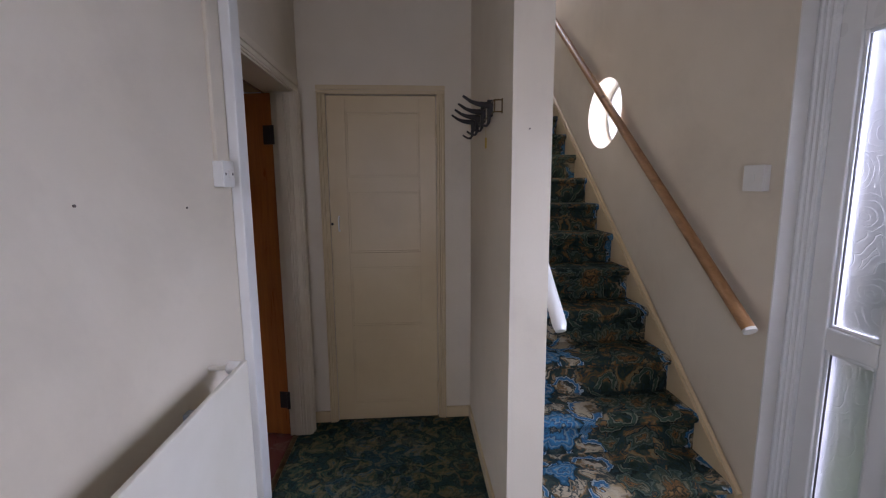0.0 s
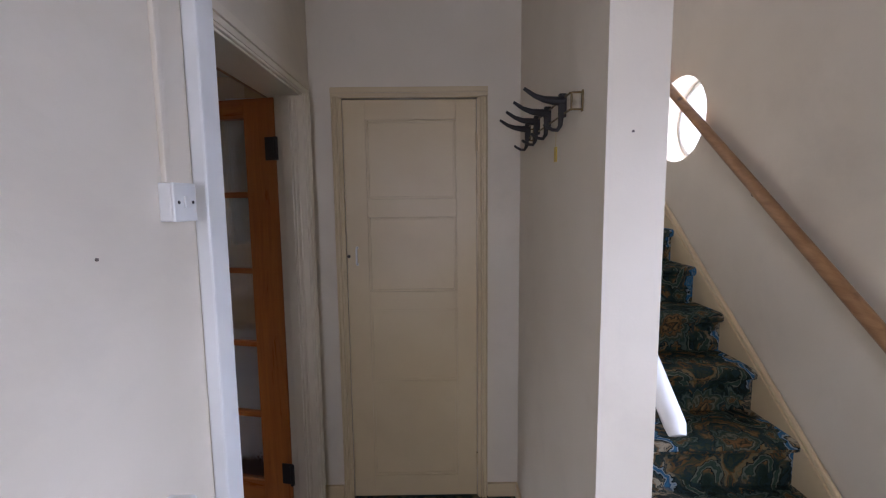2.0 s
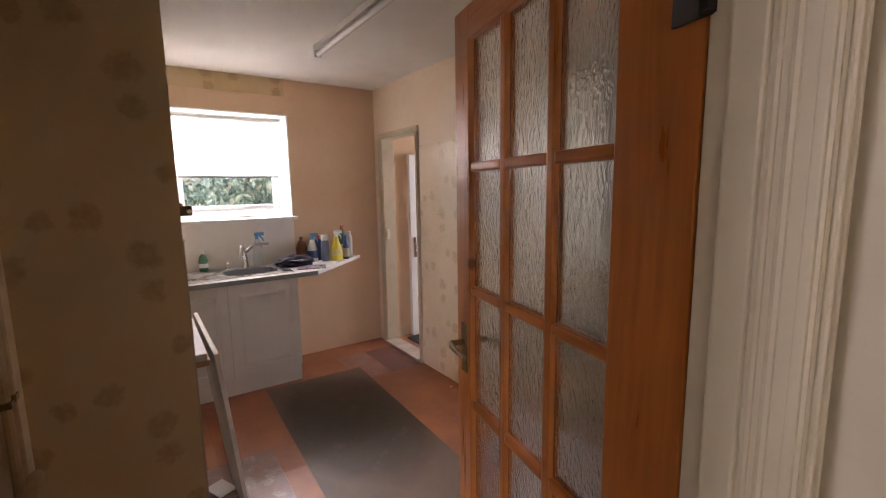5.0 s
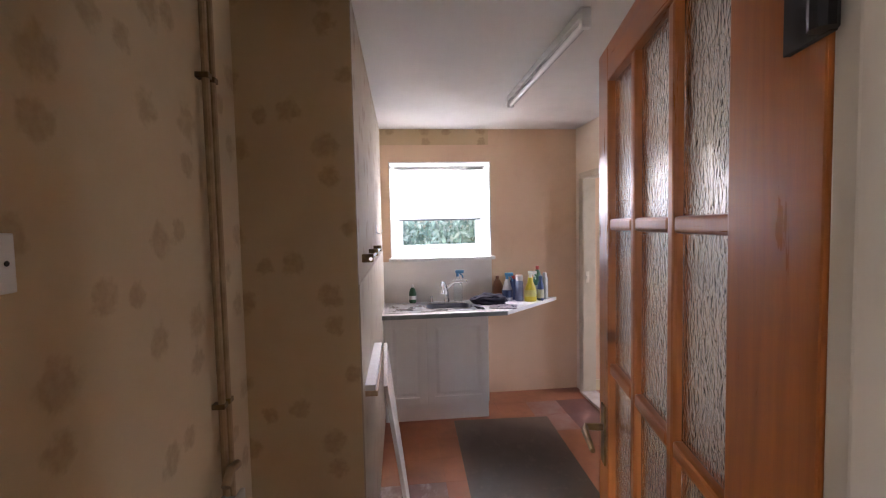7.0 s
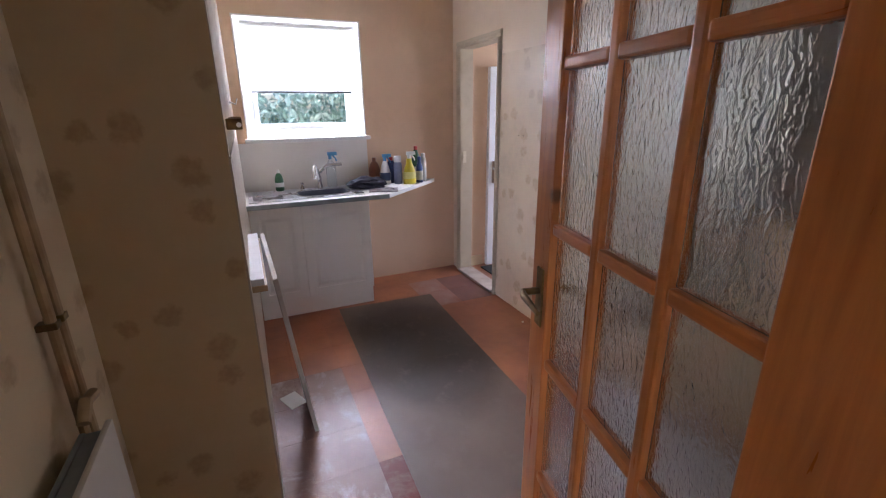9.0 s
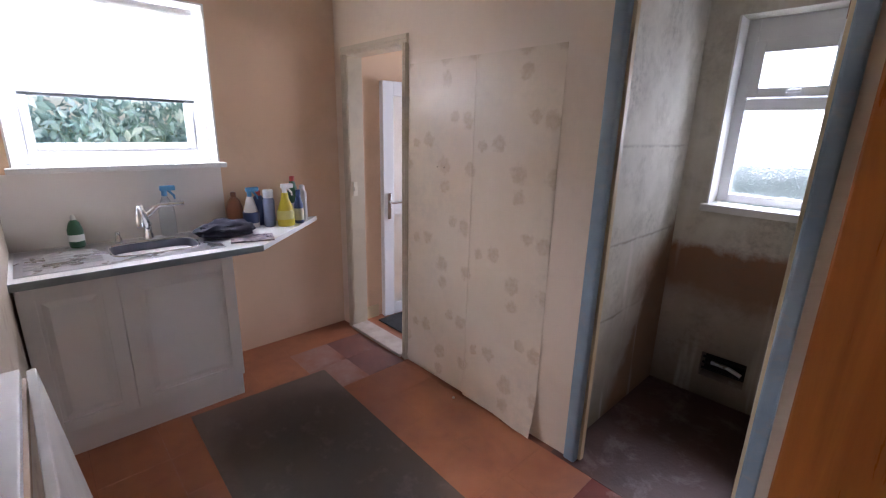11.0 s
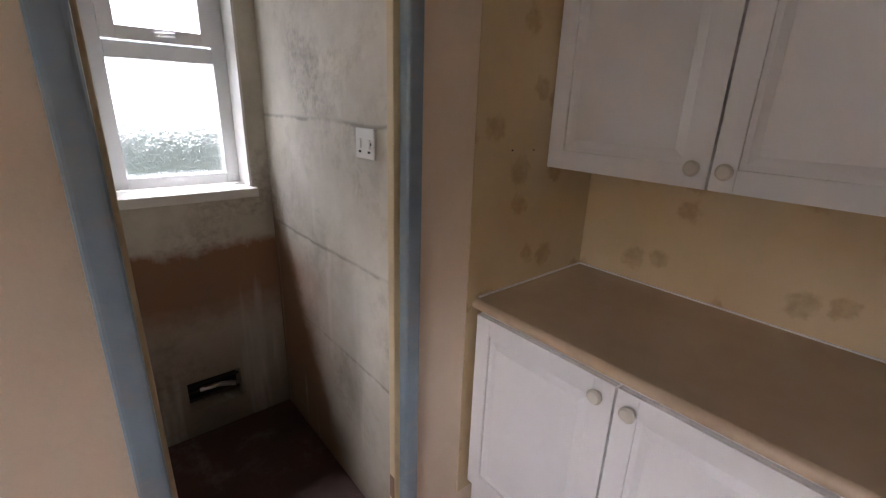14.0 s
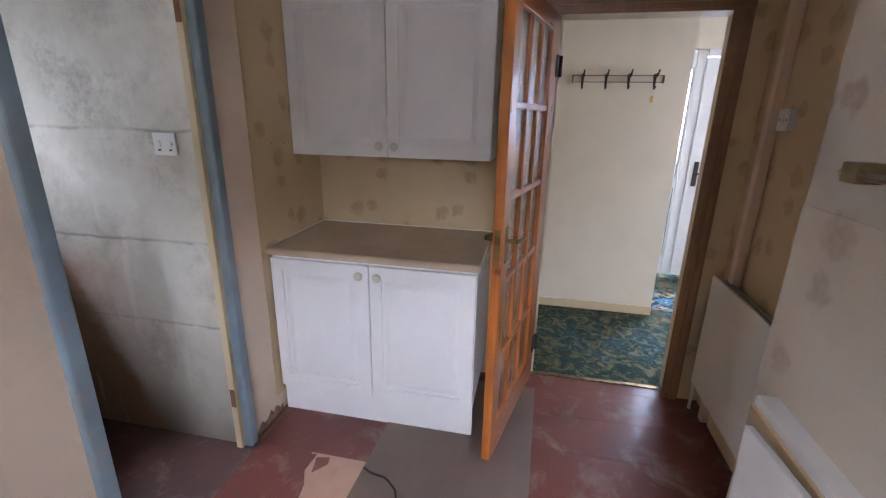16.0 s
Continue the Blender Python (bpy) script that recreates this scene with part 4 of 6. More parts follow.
# ---- cabinets ----
def unit_door(parent, axis, c, out, u0, u1, z0, z1, knob=None):
    """A vinyl-wrapped door with a raised field inside a routed frame, standing proud of the plane c."""
    def b(d0, d1, a0, a1, q0, q1):
        lo, hi = sorted((c + out * d0, c + out * d1))
        return (lo, hi, a0, a1, q0, q1) if axis == "x" else (a0, a1, lo, hi, q0, q1)
    g = 0.0015
    d = part("door", boxes(b(0, 0.012, u0 + g, u1 - g, z0, z1), bevel=0.002), M_UNIT, parent)
    w = 0.058
    part("frame", boxes(b(0.012, 0.022, u0 + g, u0 + w, z0, z1), b(0.012, 0.022, u1 - w, u1 - g, z0, z1), b(0.012, 0.022, u0 + w, u1 - w, z0, z0 + w), b(0.012, 0.022, u0 + w, u1 - w, z1 - w, z1), bevel=0.0015), M_UNIT, d)
    bm = boxes(b(0.012, 0.020, u0 + w + 0.014, u1 - w - 0.014, z0 + w + 0.014, z1 - w - 0.014))
    ctr = c + out * 0.020
    for v in bm.verts:
        q = v.co.x if axis == "x" else v.co.y
        if abs(q - ctr) < 1e-4:
            um, zm = (u0 + u1) / 2, (z0 + z1) / 2
            uu = v.co.y if axis == "x" else v.co.x
            uu += 0.022 * (1 if uu < um else -1)
            if axis == "x":
                v.co.y = uu
            else:
                v.co.x = uu
            v.co.z += 0.022 * (1 if v.co.z < zm else -1)
    part("raised_field", bm, M_UNIT, d)
    if knob:
        u, z = knob
        rings = [(0.010, 0.021), (0.008, 0.030), (0.019, 0.036), (0.021, 0.044), (0.015, 0.050), (0.004, 0.052)]
        bm = bmesh.new()
        prev = None
        for r, dd in rings:
            ring = []
            for k in range(16):
                a = 2 * math.pi * k / 16
                p, q = u + r * math.cos(a), z + r * math.sin(a)
                ring.append(bm.verts.new((c + out * dd, p, q) if axis == "x" else (p, c + out * dd, q)))
            if prev:
                for k in range(16):
                    bm.faces.new((prev[k], prev[(k + 1) % 16], ring[(k + 1) % 16], ring[k]))
            prev = ring
        bm.faces.new(prev)
        part("knob", bm, M_RAD, d, "round white knob", smooth=True)
    return d


base = thing("base_cabinet", (-0.80, 3.95, 0), "white two-door kitchen base cabinet with round knobs", "cabinet")
part("carcass", boxes((-1.075, KE - 0.012, 3.455, 4.44, 0.15, 0.855), bevel=0.001), M_UNIT, base)
part("plinth", boxes((-1.07, -1.052, 3.455, 4.44, 0.0, 0.155)), M_UNIT, base, "white plinth board")
unit_door(base, "x", -1.076, -1, 3.457, 3.947, 0.158, 0.845, (3.905, 0.80))
unit_door(base, "x", -1.076, -1, 3.95, 4.44, 0.158, 0.845, (3.992, 0.80))
wt = thing("worktop", (-0.80, 3.95, 0.858), "beige laminate worktop with a rolled front edge on the base cabinet", "worktop")
part("top", boxes((-1.088, KE - 0.006, 3.4445, KN - 0.004, 0.858, 0.894)), M_WTOP, wt)
bm = bmesh.new()
tube(bm, [(-1.088, 3.4445, 0.876), (-1.088, KN - 0.004, 0.876)], 0.018, 16)
part("front_edge", bm, M_WTOP, wt, "rounded laminate nosing", True)
part("end_strip", boxes((-1.09, KE - 0.006, 3.442, 3.4445, 0.859, 0.893)), M_WTOPEND, wt, "pale laminate end strip")
part("wall_seal", boxes((-1.08, KE - 0.007, KN - 0.012, KN - 0.0045, 0.894, 0.899), (KE - 0.014, KE - 0.0065, 3.45, KN - 0.012, 0.894, 0.899), bevel=0.001), M_WHITE, wt, "thin white sealant bead")
wc = thing("wall_cabinet", (-0.65, 3.95, 1.3), "white two-door wall cabinet with round knobs", "cabinet")
part("carcass", boxes((-0.775, KE - 0.012, 3.452, 4.45, 1.303, 2.02), bevel=0.001), M_UNIT, wc)
unit_door(wc, "x", -0.776, -1, 3.452, 3.949, 1.303, 2.02, (3.912, 1.355))
unit_door(wc, "x", -0.776, -1, 3.952, 4.45, 1.303, 2.02, (3.988, 1.355))

sink = thing("sink_cabinet", (-3.78, 3.0, 0), "white two-door cabinet under the sink", "cabinet")
part("carcass", boxes((KW + 0.012, -3.53, 2.69, 3.515, 0.15, 0.83), bevel=0.001), M_UNIT, sink)
part("plinth", boxes((-3.565, -3.548, 2.69, 3.515, 0.0, 0.15)), M_UNIT, sink, "white plinth board")
unit_door(sink, "x", -3.529, 1, 2.60 + 0.09, 3.02, 0.145, 0.828)
unit_door(sink, "x", -3.529, 1, 3.023, 3.515, 0.145, 0.828)


def prism(bm, pts, z0, z1):
    a = [bm.verts.new((x, y, z0)) for x, y in pts]
    b = [bm.verts.new((x, y, z1)) for x, y in pts]
    n = len(pts)
    for i in range(n):
        bm.faces.new((a[i], a[(i + 1) % n], b[(i + 1) % n], b[i]))
    bm.faces.new(a[::-1])
    bm.faces.new(b)
    return bm


# worktop round the sink bowl, then its cut-off corner piece
BX0, BX1, BY0, BY1 = -3.90, -3.60, 3.03, 3.42
solid("sink_worktop", boxes((KW + 0.003, BX0, 2.68, 3.66, 0.838, 0.868), (BX1, -3.47, 2.68, 3.66, 0.838, 0.868), (BX0, BX1, 2.68, BY0, 0.838, 0.868), (BX0, BX1, BY1, 3.66, 0.838, 0.868)), M_WTOPW, "pale laminate worktop with a cut-out for the sink", "worktop")
solid("corner_worktop", prism(bmesh.new(), [(-3.47, 3.662), (KW + 0.003, 4.265), (KW + 0.003, 3.662)], 0.838, 0.868), M_WTOPW, "pale worktop piece cut off at a slant", "worktop")
solid("worktop_edge", boxes((-3.4695, -3.464, 2.68, 3.662, 0.836, 0.869), bevel=0.001), M_RADGREY, "grey metal trim along the worktop edge", "trim")
st = thing("steel_sink", (-3.75, 3.1, 0.868), "stainless steel sink with drainer and one bowl", "sink")
bm = bmesh.new()
box(bm, -3.985, -3.905, 2.70, 3.50, 0.868, 0.874)
box(bm, -3.595, -3.545, 2.70, 3.50, 0.868, 0.874)
box(bm, -3.905, -3.595, 3.425, 3.50, 0.868, 0.874)
box(bm, -3.905, -3.595, 2.70, 3.025, 0.868, 0.874)
part("rim", bm, M_STEEL, st)
SC = [(math.copysign(abs(math.cos(a)) ** 0.5, math.cos(a)), math.copysign(abs(math.sin(a)) ** 0.5, math.sin(a))) for a in (2 * math.pi * (k + 0.5) / 40 for k in range(40))]


def bowl_ring(bm, s, z):
    return [bm.verts.new((-3.75 + 0.140 * s * c, 3.225 + 0.185 * s * q, z)) for c, q in SC]


bm = bmesh.new()
inner = bowl_ring(bm, 1.0, 0.8742)
outer = [bm.verts.new((-3.75 + 0.1555 * max(-1, min(1, c / max(abs(c), abs(q)))), 3.225 + 0.2005 * max(-1, min(1, q / max(abs(c), abs(q)))), 0.8742)) for c, q in SC]
for k in range(40):
    bm.faces.new((inner[k], inner[(k + 1) % 40], outer[(k + 1) % 40], outer[k]))
part("bowl_surround", bm, M_STEEL, st)
bm = bmesh.new()
loop = [(-3.75 + 0.143 * c, 3.225 + 0.188 * q, 0.875) for c, q in SC]
tube(bm, loop + loop[:2], 0.005, 6)
part("bowl_lip", bm, M_CHROME, st, "bright rolled lip", True)
bm = bmesh.new()
rs = [bowl_ring(bm, s, z) for s, z in ((1.0, 0.8742), (0.98, 0.85), (0.95, 0.76), (0.88, 0.722), (0.3, 0.715))]
for a, c in zip(rs, rs[1:]):
    for k in range(40):
        bm.faces.new((a[k], a[(k + 1) % 40], c[(k + 1) % 40], c[k]))
bm.faces.new(rs[-1])
part("bowl", bm, M_BOWL, st, "darker pressed steel bowl", True)
for i in range(6):
    x = -3.87 + i * 0.05
    part("drainer_rib", tube(bmesh.new(), [(x, 2.73, 0.874), (x, 3.0, 0.874)], 0.006, 6), M_STEEL, st)

# ---- window in the kitchen ----
win = thing("window_1", (KW - 0.18, 3.205, 1.262), "white framed window with a half-drawn white roller blind", "window", kind="structure")
F0, F1 = KW - 0.21, KW - 0.14
for nm, q in (("frame", (2.753, 2.825, 1.262, 2.115)), ("frame", (3.588, 3.66, 1.262, 2.115)), ("frame", (2.825, 3.588, 1.262, 1.33)), ("frame", (2.825, 3.588, 2.045, 2.115))):
    part(nm, boxes((F0, F1, *q), bevel=0.004), M_PVC, win)
for nm, q in (("sash", (2.825, 2.865, 1.33, 2.045)), ("sash", (3.548, 3.588, 1.33, 2.045)), ("sash", (2.865, 3.548, 1.33, 1.37)), ("sash", (2.865, 3.548, 2.005, 2.045))):
    part(nm, boxes((F0 + 0.01, F1 - 0.012, *q), bevel=0.004), M_PVC, win)
p = part("pane", boxes((KW - 0.18, KW - 0.175, 2.865, 3.548, 1.37, 2.005)), M_GLASS, win)
p.visible_shadow = False
part("window_sill", boxes((KW - 0.14, KW + 0.035, 2.735, 3.69, 1.235, 1.265), bevel=0.006), M_WHITE, win, "white painted sill board")
part("reveal", boxes((F1, KW + 0.002, 2.753, 2.763, 1.265, 2.115), (F1, KW + 0.002, 3.65, 3.66, 1.265, 2.115), (F1, KW + 0.002, 2.763, 3.65, 2.105, 2.115)), M_WHITE, win, "white painted reveal")
M_BLIND, nt, b = nodes_of("blind_fabric")
b.inputs["Base Color"].default_value = (0.80, 0.79, 0.75, 1)
b.inputs["Roughness"].default_value = 0.8
tr = nt.nodes.new("ShaderNodeBsdfTranslucent")
tr.inputs[0].default_value = (0.80, 0.79, 0.76, 1)
mx = nd(nt, "ShaderNodeMixShader", Fac=0.5)
nt.links.new(b.outputs[0], mx.inputs[1])
nt.links.new(tr.outputs[0], mx.inputs[2])
nt.links.new(mx.outputs[0], nt.nodes["Material Output"].inputs[0])
blind = thing("roller_blind", (KW - 0.1, 3.2, 1.6), "white fabric roller blind pulled half down", "blind")
part("fabric", boxes((KW - 0.091, KW - 0.089, 2.83, 3.585, 1.61, 2.06)), M_BLIND, blind)
part("bottom_bar", boxes((KW - 0.096, KW - 0.084, 2.83, 3.585, 1.595, 1.612), bevel=0.003), M_RADGREY, blind, "grey bottom bar")
part("roller", tube(bmesh.new(), [(KW - 0.09, 2.80, 2.07), (KW - 0.09, 3.615, 2.07)], 0.02, 12), M_WHITE, blind)

# ---- pantry window ----
pw = thing("window_2", (-1.69, 5.66, 1.11), "narrow white window with a small top light", "window", kind="structure")
G0, G1 = 5.64, 5.70
for q in ((-1.93, -1.868, 1.13, 2.06), (-1.507, -1.445, 1.13, 2.06), (-1.868, -1.507, 1.13, 1.175), (-1.868, -1.507, 1.955, 2.06), (-1.868, -1.507, 1.617, 1.675)):
    part("frame", boxes((q[0], q[1], G0, G1, q[2], q[3]), bevel=0.004), M_PVC, pw)
for q in ((-1.872, -1.822, 1.68, 1.955), (-1.545, -1.502, 1.68, 1.955), (-1.822, -1.545, 1.68, 1.727), (-1.822, -1.545, 1.895, 1.955)):
    part("top_sash", boxes((q[0], q[1], G0 - 0.02, G0 + 0.03, q[2], q[3]), bevel=0.004), M_PVC, pw)
part("catch", tube(bmesh.new(), [(-1.70, G0 - 0.022, 1.705), (-1.69, G0 - 0.045, 1.705), (-1.64, G0 - 0.045, 1.708)], 0.008, 8), M_PVC, pw, "small white catch")
for q in ((-1.822, -1.545, 1.727, 1.895), (-1.868, -1.507, 1.175, 1.617)):
    p = part("pane", boxes((q[0], q[1], 5.668, 5.672, q[2], q[3])), M_GLASSFROST, pw, "frosted glass")
    p.visible_shadow = False
part("window_sill", boxes((-1.95, -1.43, 5.465, 5.64, 1.088, 1.128), bevel=0.006), M_WHITE, pw, "white painted sill board")
part("reveal", boxes((-1.93, -1.92, 5.5, G0, 1.13, 2.06), (-1.455, -1.445, 5.5, G0, 1.13, 2.06)), M_WHITE, pw, "white painted reveal")

# ---- pantry and lobby openings ----
fr = thing("pantry_door_frame", (-1.69, KN, 0), "worn pale blue painted pantry door frame with no door", "door frame", kind="structure")
for x0, x1 in ((-2.042, -1.986), (-1.380, -1.330)):
    part("post", boxes((x0, x1, KN - 0.022, KN + 0.02, 0, 2.08), bevel=0.011, seg=3), M_BLUE, fr)
part("head", boxes((-2.042, -1.330, KN - 0.022, KN + 0.02, 2.08, 2.14), bevel=0.005), M_BLUE, fr)
for x0, x1 in ((-2.003, -1.975), (-1.395, -1.367)):
    part("lining", boxes((x0, x1, KN + 0.02, KN + 0.05, 0, 2.06), bevel=0.003), M_CREAM, fr, "chipped cream inner lining")
casing("back_lobby_architrave", "y", KN, -1, -3.885, -3.285, 1.94, 0.05, 0.018, M_LOBBY, "cream architrave of the back lobby doorway")
lining("back_lobby_lining", "y", KN - 0.002, KN + 0.112, -3.90, -3.27, 1.955, 0.018, M_LOBBY, "cream lining with a stop bead")
bd = thing("back_door", (-3.925, 4.74, 0.01), "white glazed back door standing in the lobby", "door", local=True, turn=86)
for nm, q in (("stile", (0, 0.09, 0, 1.80)), ("stile", (0.64, 0.73, 0, 1.80)), ("rail", (0.09, 0.64, 0, 0.1)), ("rail", (0.09, 0.64, 0.83, 0.93)), ("rail", (0.09, 0.64, 1.70, 1.80))):
    part(nm, boxes((q[0], q[1], -0.05, 0, q[2], q[3]), bevel=0.005), M_PVC, bd)
for z0, z1 in ((0.1, 0.83), (0.93, 1.70)):
    p = part("pane", boxes((0.09, 0.64, -0.03, -0.024, z0, z1)), M_GLASSFROST, bd, "obscured glass")
    p.visible_shadow = False
h = part("door_handle", boxes((0.03, 0.06, -0.06, -0.05, 0.80, 1.0), bevel=0.003), M_CHROME, bd, "steel handle plate")
part("lever", tube(bmesh.new(), [(0.045, -0.06, 0.93), (0.045, -0.10, 0.93), (0.14, -0.10, 0.93)], 0.008, 8), M_CHROME, h)

# ---- front door with its side light ----
fd = thing("front_door", (HE + 0.1, 1.35, 0), "white front door with obscured glass and a black lever", "door")
D0, D1 = HE + 0.05, HE + 0.11
for nm, q in (("stile", (0.95, 1.06, 0.0, 2.03)), ("stile", (1.64, 1.828, 0.0, 2.03)), ("top_rail", (1.06, 1.64, 1.90, 2.03)), ("mid_rail", (1.06, 1.64, 0.85, 0.97)), ("bottom_rail", (1.06, 1.64, 0.0, 0.2))):
    part(nm, boxes((D0, D1, *q), bevel=0.005), M_PVC, fd)
p = part("pane", boxes((HE + 0.078, HE + 0.084, 1.06, 1.64, 0.97, 1.90)), M_GLASSFRONT, fd, "swirled obscured glass")
p.visible_shadow = False
part("lower_panel", boxes((HE + 0.07, HE + 0.09, 1.06, 1.64, 0.2, 0.85)), M_PVC, fd)
h = part("door_handle", boxes((D0 - 0.012, D0, 1.745, 1.785, 0.90, 1.13), bevel=0.003), M_DARK, fd, "black lever handle")
part("lever", tube(bmesh.new(), [(D0 - 0.012, 1.765, 1.02), (D0 - 0.05, 1.765, 1.02), (D0 - 0.052, 1.64, 1.015)], 0.009, 8), M_DARK, h, smooth=True)
sl = thing("side_light", (HE + 0.05, 2.0, 0), "white framed obscured glass panel beside the front door", "window", kind="structure")
F0 = HE + 0.055
for nm, q in (("post", (1.83, 1.91, 0, 2.10)), ("post", (2.088, 2.168, 0, 2.10)), ("rail", (1.91, 2.088, 0.885, 0.965)), ("rail", (1.91, 2.088, 0.0, 0.18)), ("rail", (1.91, 2.088, 1.95, 2.10))):
    part(nm, boxes((F0 + 0.012, F0 + 0.075, *q), bevel=0.006), M_PVC, sl)
bm = boxes((F0, F0 + 0.08, 2.168, 2.245, 0, 2.10), bevel=0.005)
for y in (2.182, 2.205, 2.228):
    tube(bm, [(F0, y, 0.0), (F0, y, 2.10)], 0.006, 8)
part("post", bm, M_PVC, sl, "moulded white outer post")
part("reveal_board", boxes((HE - 0.004, F0 + 0.01, 2.245, 2.2535, 0, 2.10), bevel=0.002), M_WHITE, sl, "white painted reveal board")
for z0, z1 in ((0.18, 0.885), (0.965, 1.95)):
    for y0, y1 in ((1.91, 1.924), (2.074, 2.088)):
        part("glazing_bead", boxes((F0 + 0.02, F0 + 0.032, y0, y1, z0, z1), bevel=0.004), M_PVC, sl)
    for a, c in ((z0, z0 + 0.014), (z1 - 0.014, z1)):
        part("glazing_bead", boxes((F0 + 0.02, F0 + 0.032, 1.924, 2.074, a, c), bevel=0.004), M_PVC, sl)
    for y0, y1 in ((1.924, 1.927), (2.071, 2.074)):
        part("gasket", boxes((F0 + 0.026, F0 + 0.0315, y0, y1, z0 + 0.014, z1 - 0.014)), M_DARK, sl, "thin black rubber seal")
part("post", boxes((HE + 0.03, HE + 0.12, 0.90, 0.945, 0, 2.10), bevel=0.006), M_PVC, sl)
part("rail", boxes((HE + 0.03, HE + 0.12, 0.945, 1.83, 2.04, 2.10), bevel=0.006), M_PVC, sl)
for z0, z1 in ((0.18, 0.885), (0.965, 1.95)):
    p = part("pane", boxes((F0 + 0.033, F0 + 0.039, 1.91, 2.088, z0, z1)), M_GLASSFRONT, sl, "swirled obscured glass")
    p.visible_shadow = False

# ---- wallpapers and coatings ----
def sheet(name, axis, c, out, u0, u1, z0, z1, material, label):
    lo, hi = sorted((c, c + out * 0.003))
    b = (lo, hi, u0, u1, z0, z1) if axis == "x" else (u0, u1, lo, hi, z0, z1)
    return structure(name, boxes(b), material, label, "wallpaper")


M_PAPER_PALEWALL = wallpaper("faded_wallpaper_breast", "X", (0.46, 0.39, 0.30), (0.40, 0.325, 0.235), (0.25, 0.16, 0.115), 0.6, 0.75, 0.6)
M_SPLASH = surface("white_splashback_paint", (0.78, 0.74, 0.69), (0.72, 0.68, 0.62), 2, 0.4, 60, 0.1)
sheet("wallpaper_east", "x", KE, -1, 3.316, KN, 0.0, CEIL, M_PAPER_Y, "cream wallpaper with brown flower sprays")
sheet("wallpaper_beside_door", "x", KE, -1, KS2 + 0.003, 2.366, 0.0, 2.052, M_PAPER_Y, "cream wallpaper with brown flower sprays")
sheet("wallpaper_over_door", "x", KE, -1, KS2, 3.316, 2.052, CEIL, M_PAPER_Y, "cream wallpaper with brown flower sprays")
sheet("wallpaper_north", "y", KN, -1, -1.13, KE - 0.003, 0.10, CEIL, M_PAPER_X, "cream wallpaper with brown flower sprays")
sheet("wallpaper_recess", "y", KS2, 1, RECESS + 0.003, KE, 0.0, CEIL, M_PAPER_X, "cream wallpaper with brown flower sprays")
sheet("wallpaper_breast_side", "x", RECESS, 1, KS2, KS, 0.0, CEIL, M_PAPER_Y, "cream wallpaper with brown flower sprays")
sheet("wallpaper_breast", "y", KS, 1, KW, RECESS, 0.0, CEIL, M_PAPER_PALEWALL, "faded wallpaper with pinkish flowers")
M_VINYL = wallpaper("wipeable_vinyl_lining", "X", (0.46, 0.385, 0.29), (0.40, 0.32, 0.225), (0.26, 0.16, 0.10), 0.5, 0.38)
sheet("wall_lining_breast", "y", KS + 0.003, 1, KW, RECESS, 0.0, 1.335, M_VINYL, "glossy vinyl lining over the lower chimney breast")
structure("trim_lining_edge", boxes((KW + 0.002, RECESS - 0.002, KS + 0.006, KS + 0.008, 1.329, 1.337), bevel=0.0008), M_VINYL, "pale edge strip of the vinyl lining", "trim")
hk = thing("wall_hook", (-3.1, KS + 0.003, 1.5), "small bent metal hook on the chimney breast", "hook")
part("shank", tube(bmesh.new(), [(-3.1, KS + 0.003, 1.515), (-3.1, KS + 0.035, 1.50), (-3.1, KS + 0.045, 1.53)], 0.004, 8), M_STEEL, hk, "", True)
part("wall_plate", boxes((-3.112, -3.088, KS + 0.003, KS + 0.006, 1.50, 1.56), bevel=0.001), M_STEEL, hk)
sheet("wallpaper_west_remnant", "x", KW, 1, KS + 0.003, 3.643, 2.262, CEIL, M_PAPER_Y, "remnant of old wallpaper above the window")
sheet("splashback", "x", KW, 1, KS + 0.003, 3.66, 0.868, 1.234, M_SPLASH, "white painted splashback under the window")


def loose_strip(x0, x1, z0, z1, curl, seed):
    """A length of paper that bellies and comes away from the wall towards its foot."""
    bm = bmesh.new()
    nx, nz = 14, 40
    grid = {}
    for side in (0, 1):
        for i in range(nx + 1):
            for j in range(nz + 1):
                u, w = i / nx, j / nz
                x, z = x0 + (x1 - x0) * u, z0 + (z1 - z0) * w
                low = max(0.0, 1 - w / 0.14)
                n = noise.noise((x * 3 + seed, z * 2.2, seed)) * 0.010 * (1 - 0.6 * w) + noise.noise((x * 9, z * 7 + seed, 1.0)) * 0.004
                off = 0.0012 + abs(n) * (1 - 0.5 * w) * (0.25 + 0.75 * max(0.0, 1 - w / 0.5)) + curl * low ** 1.8 * (0.25 + 0.75 * u) * (1 + 0.5 * noise.noise((x * 5, seed, 4.0))) + 0.02 * low * abs(noise.noise((x * 6 + seed, z * 9, 3.0)))
                if j == 0:
                    z += 0.012 * noise.noise((x * 8 + seed, 0.0, 2.0))
                grid[side, i, j] = bm.verts.new((x, KN - off - (0.0015 if side else 0.0), max(z, 0.002)))
    for i in range(nx):
        for j in range(nz):
            bm.faces.new((grid[0, i, j], grid[0, i, j + 1], grid[0, i + 1, j + 1], grid[0, i + 1, j]))
            bm.faces.new((grid[1, i, j], grid[1, i + 1, j], grid[1, i + 1, j + 1], grid[1, i, j + 1]))
    for i in range(nx):
        for j in (0, nz):
            bm.faces.new((grid[0, i, j], grid[0, i + 1, j], grid[1, i + 1, j], grid[1, i, j]))
    for j in range(nz):
        for i in (0, nx):
            bm.faces.new((grid[0, i, j], grid[0, i, j + 1], grid[1, i, j + 1], grid[1, i, j]))
    return bm


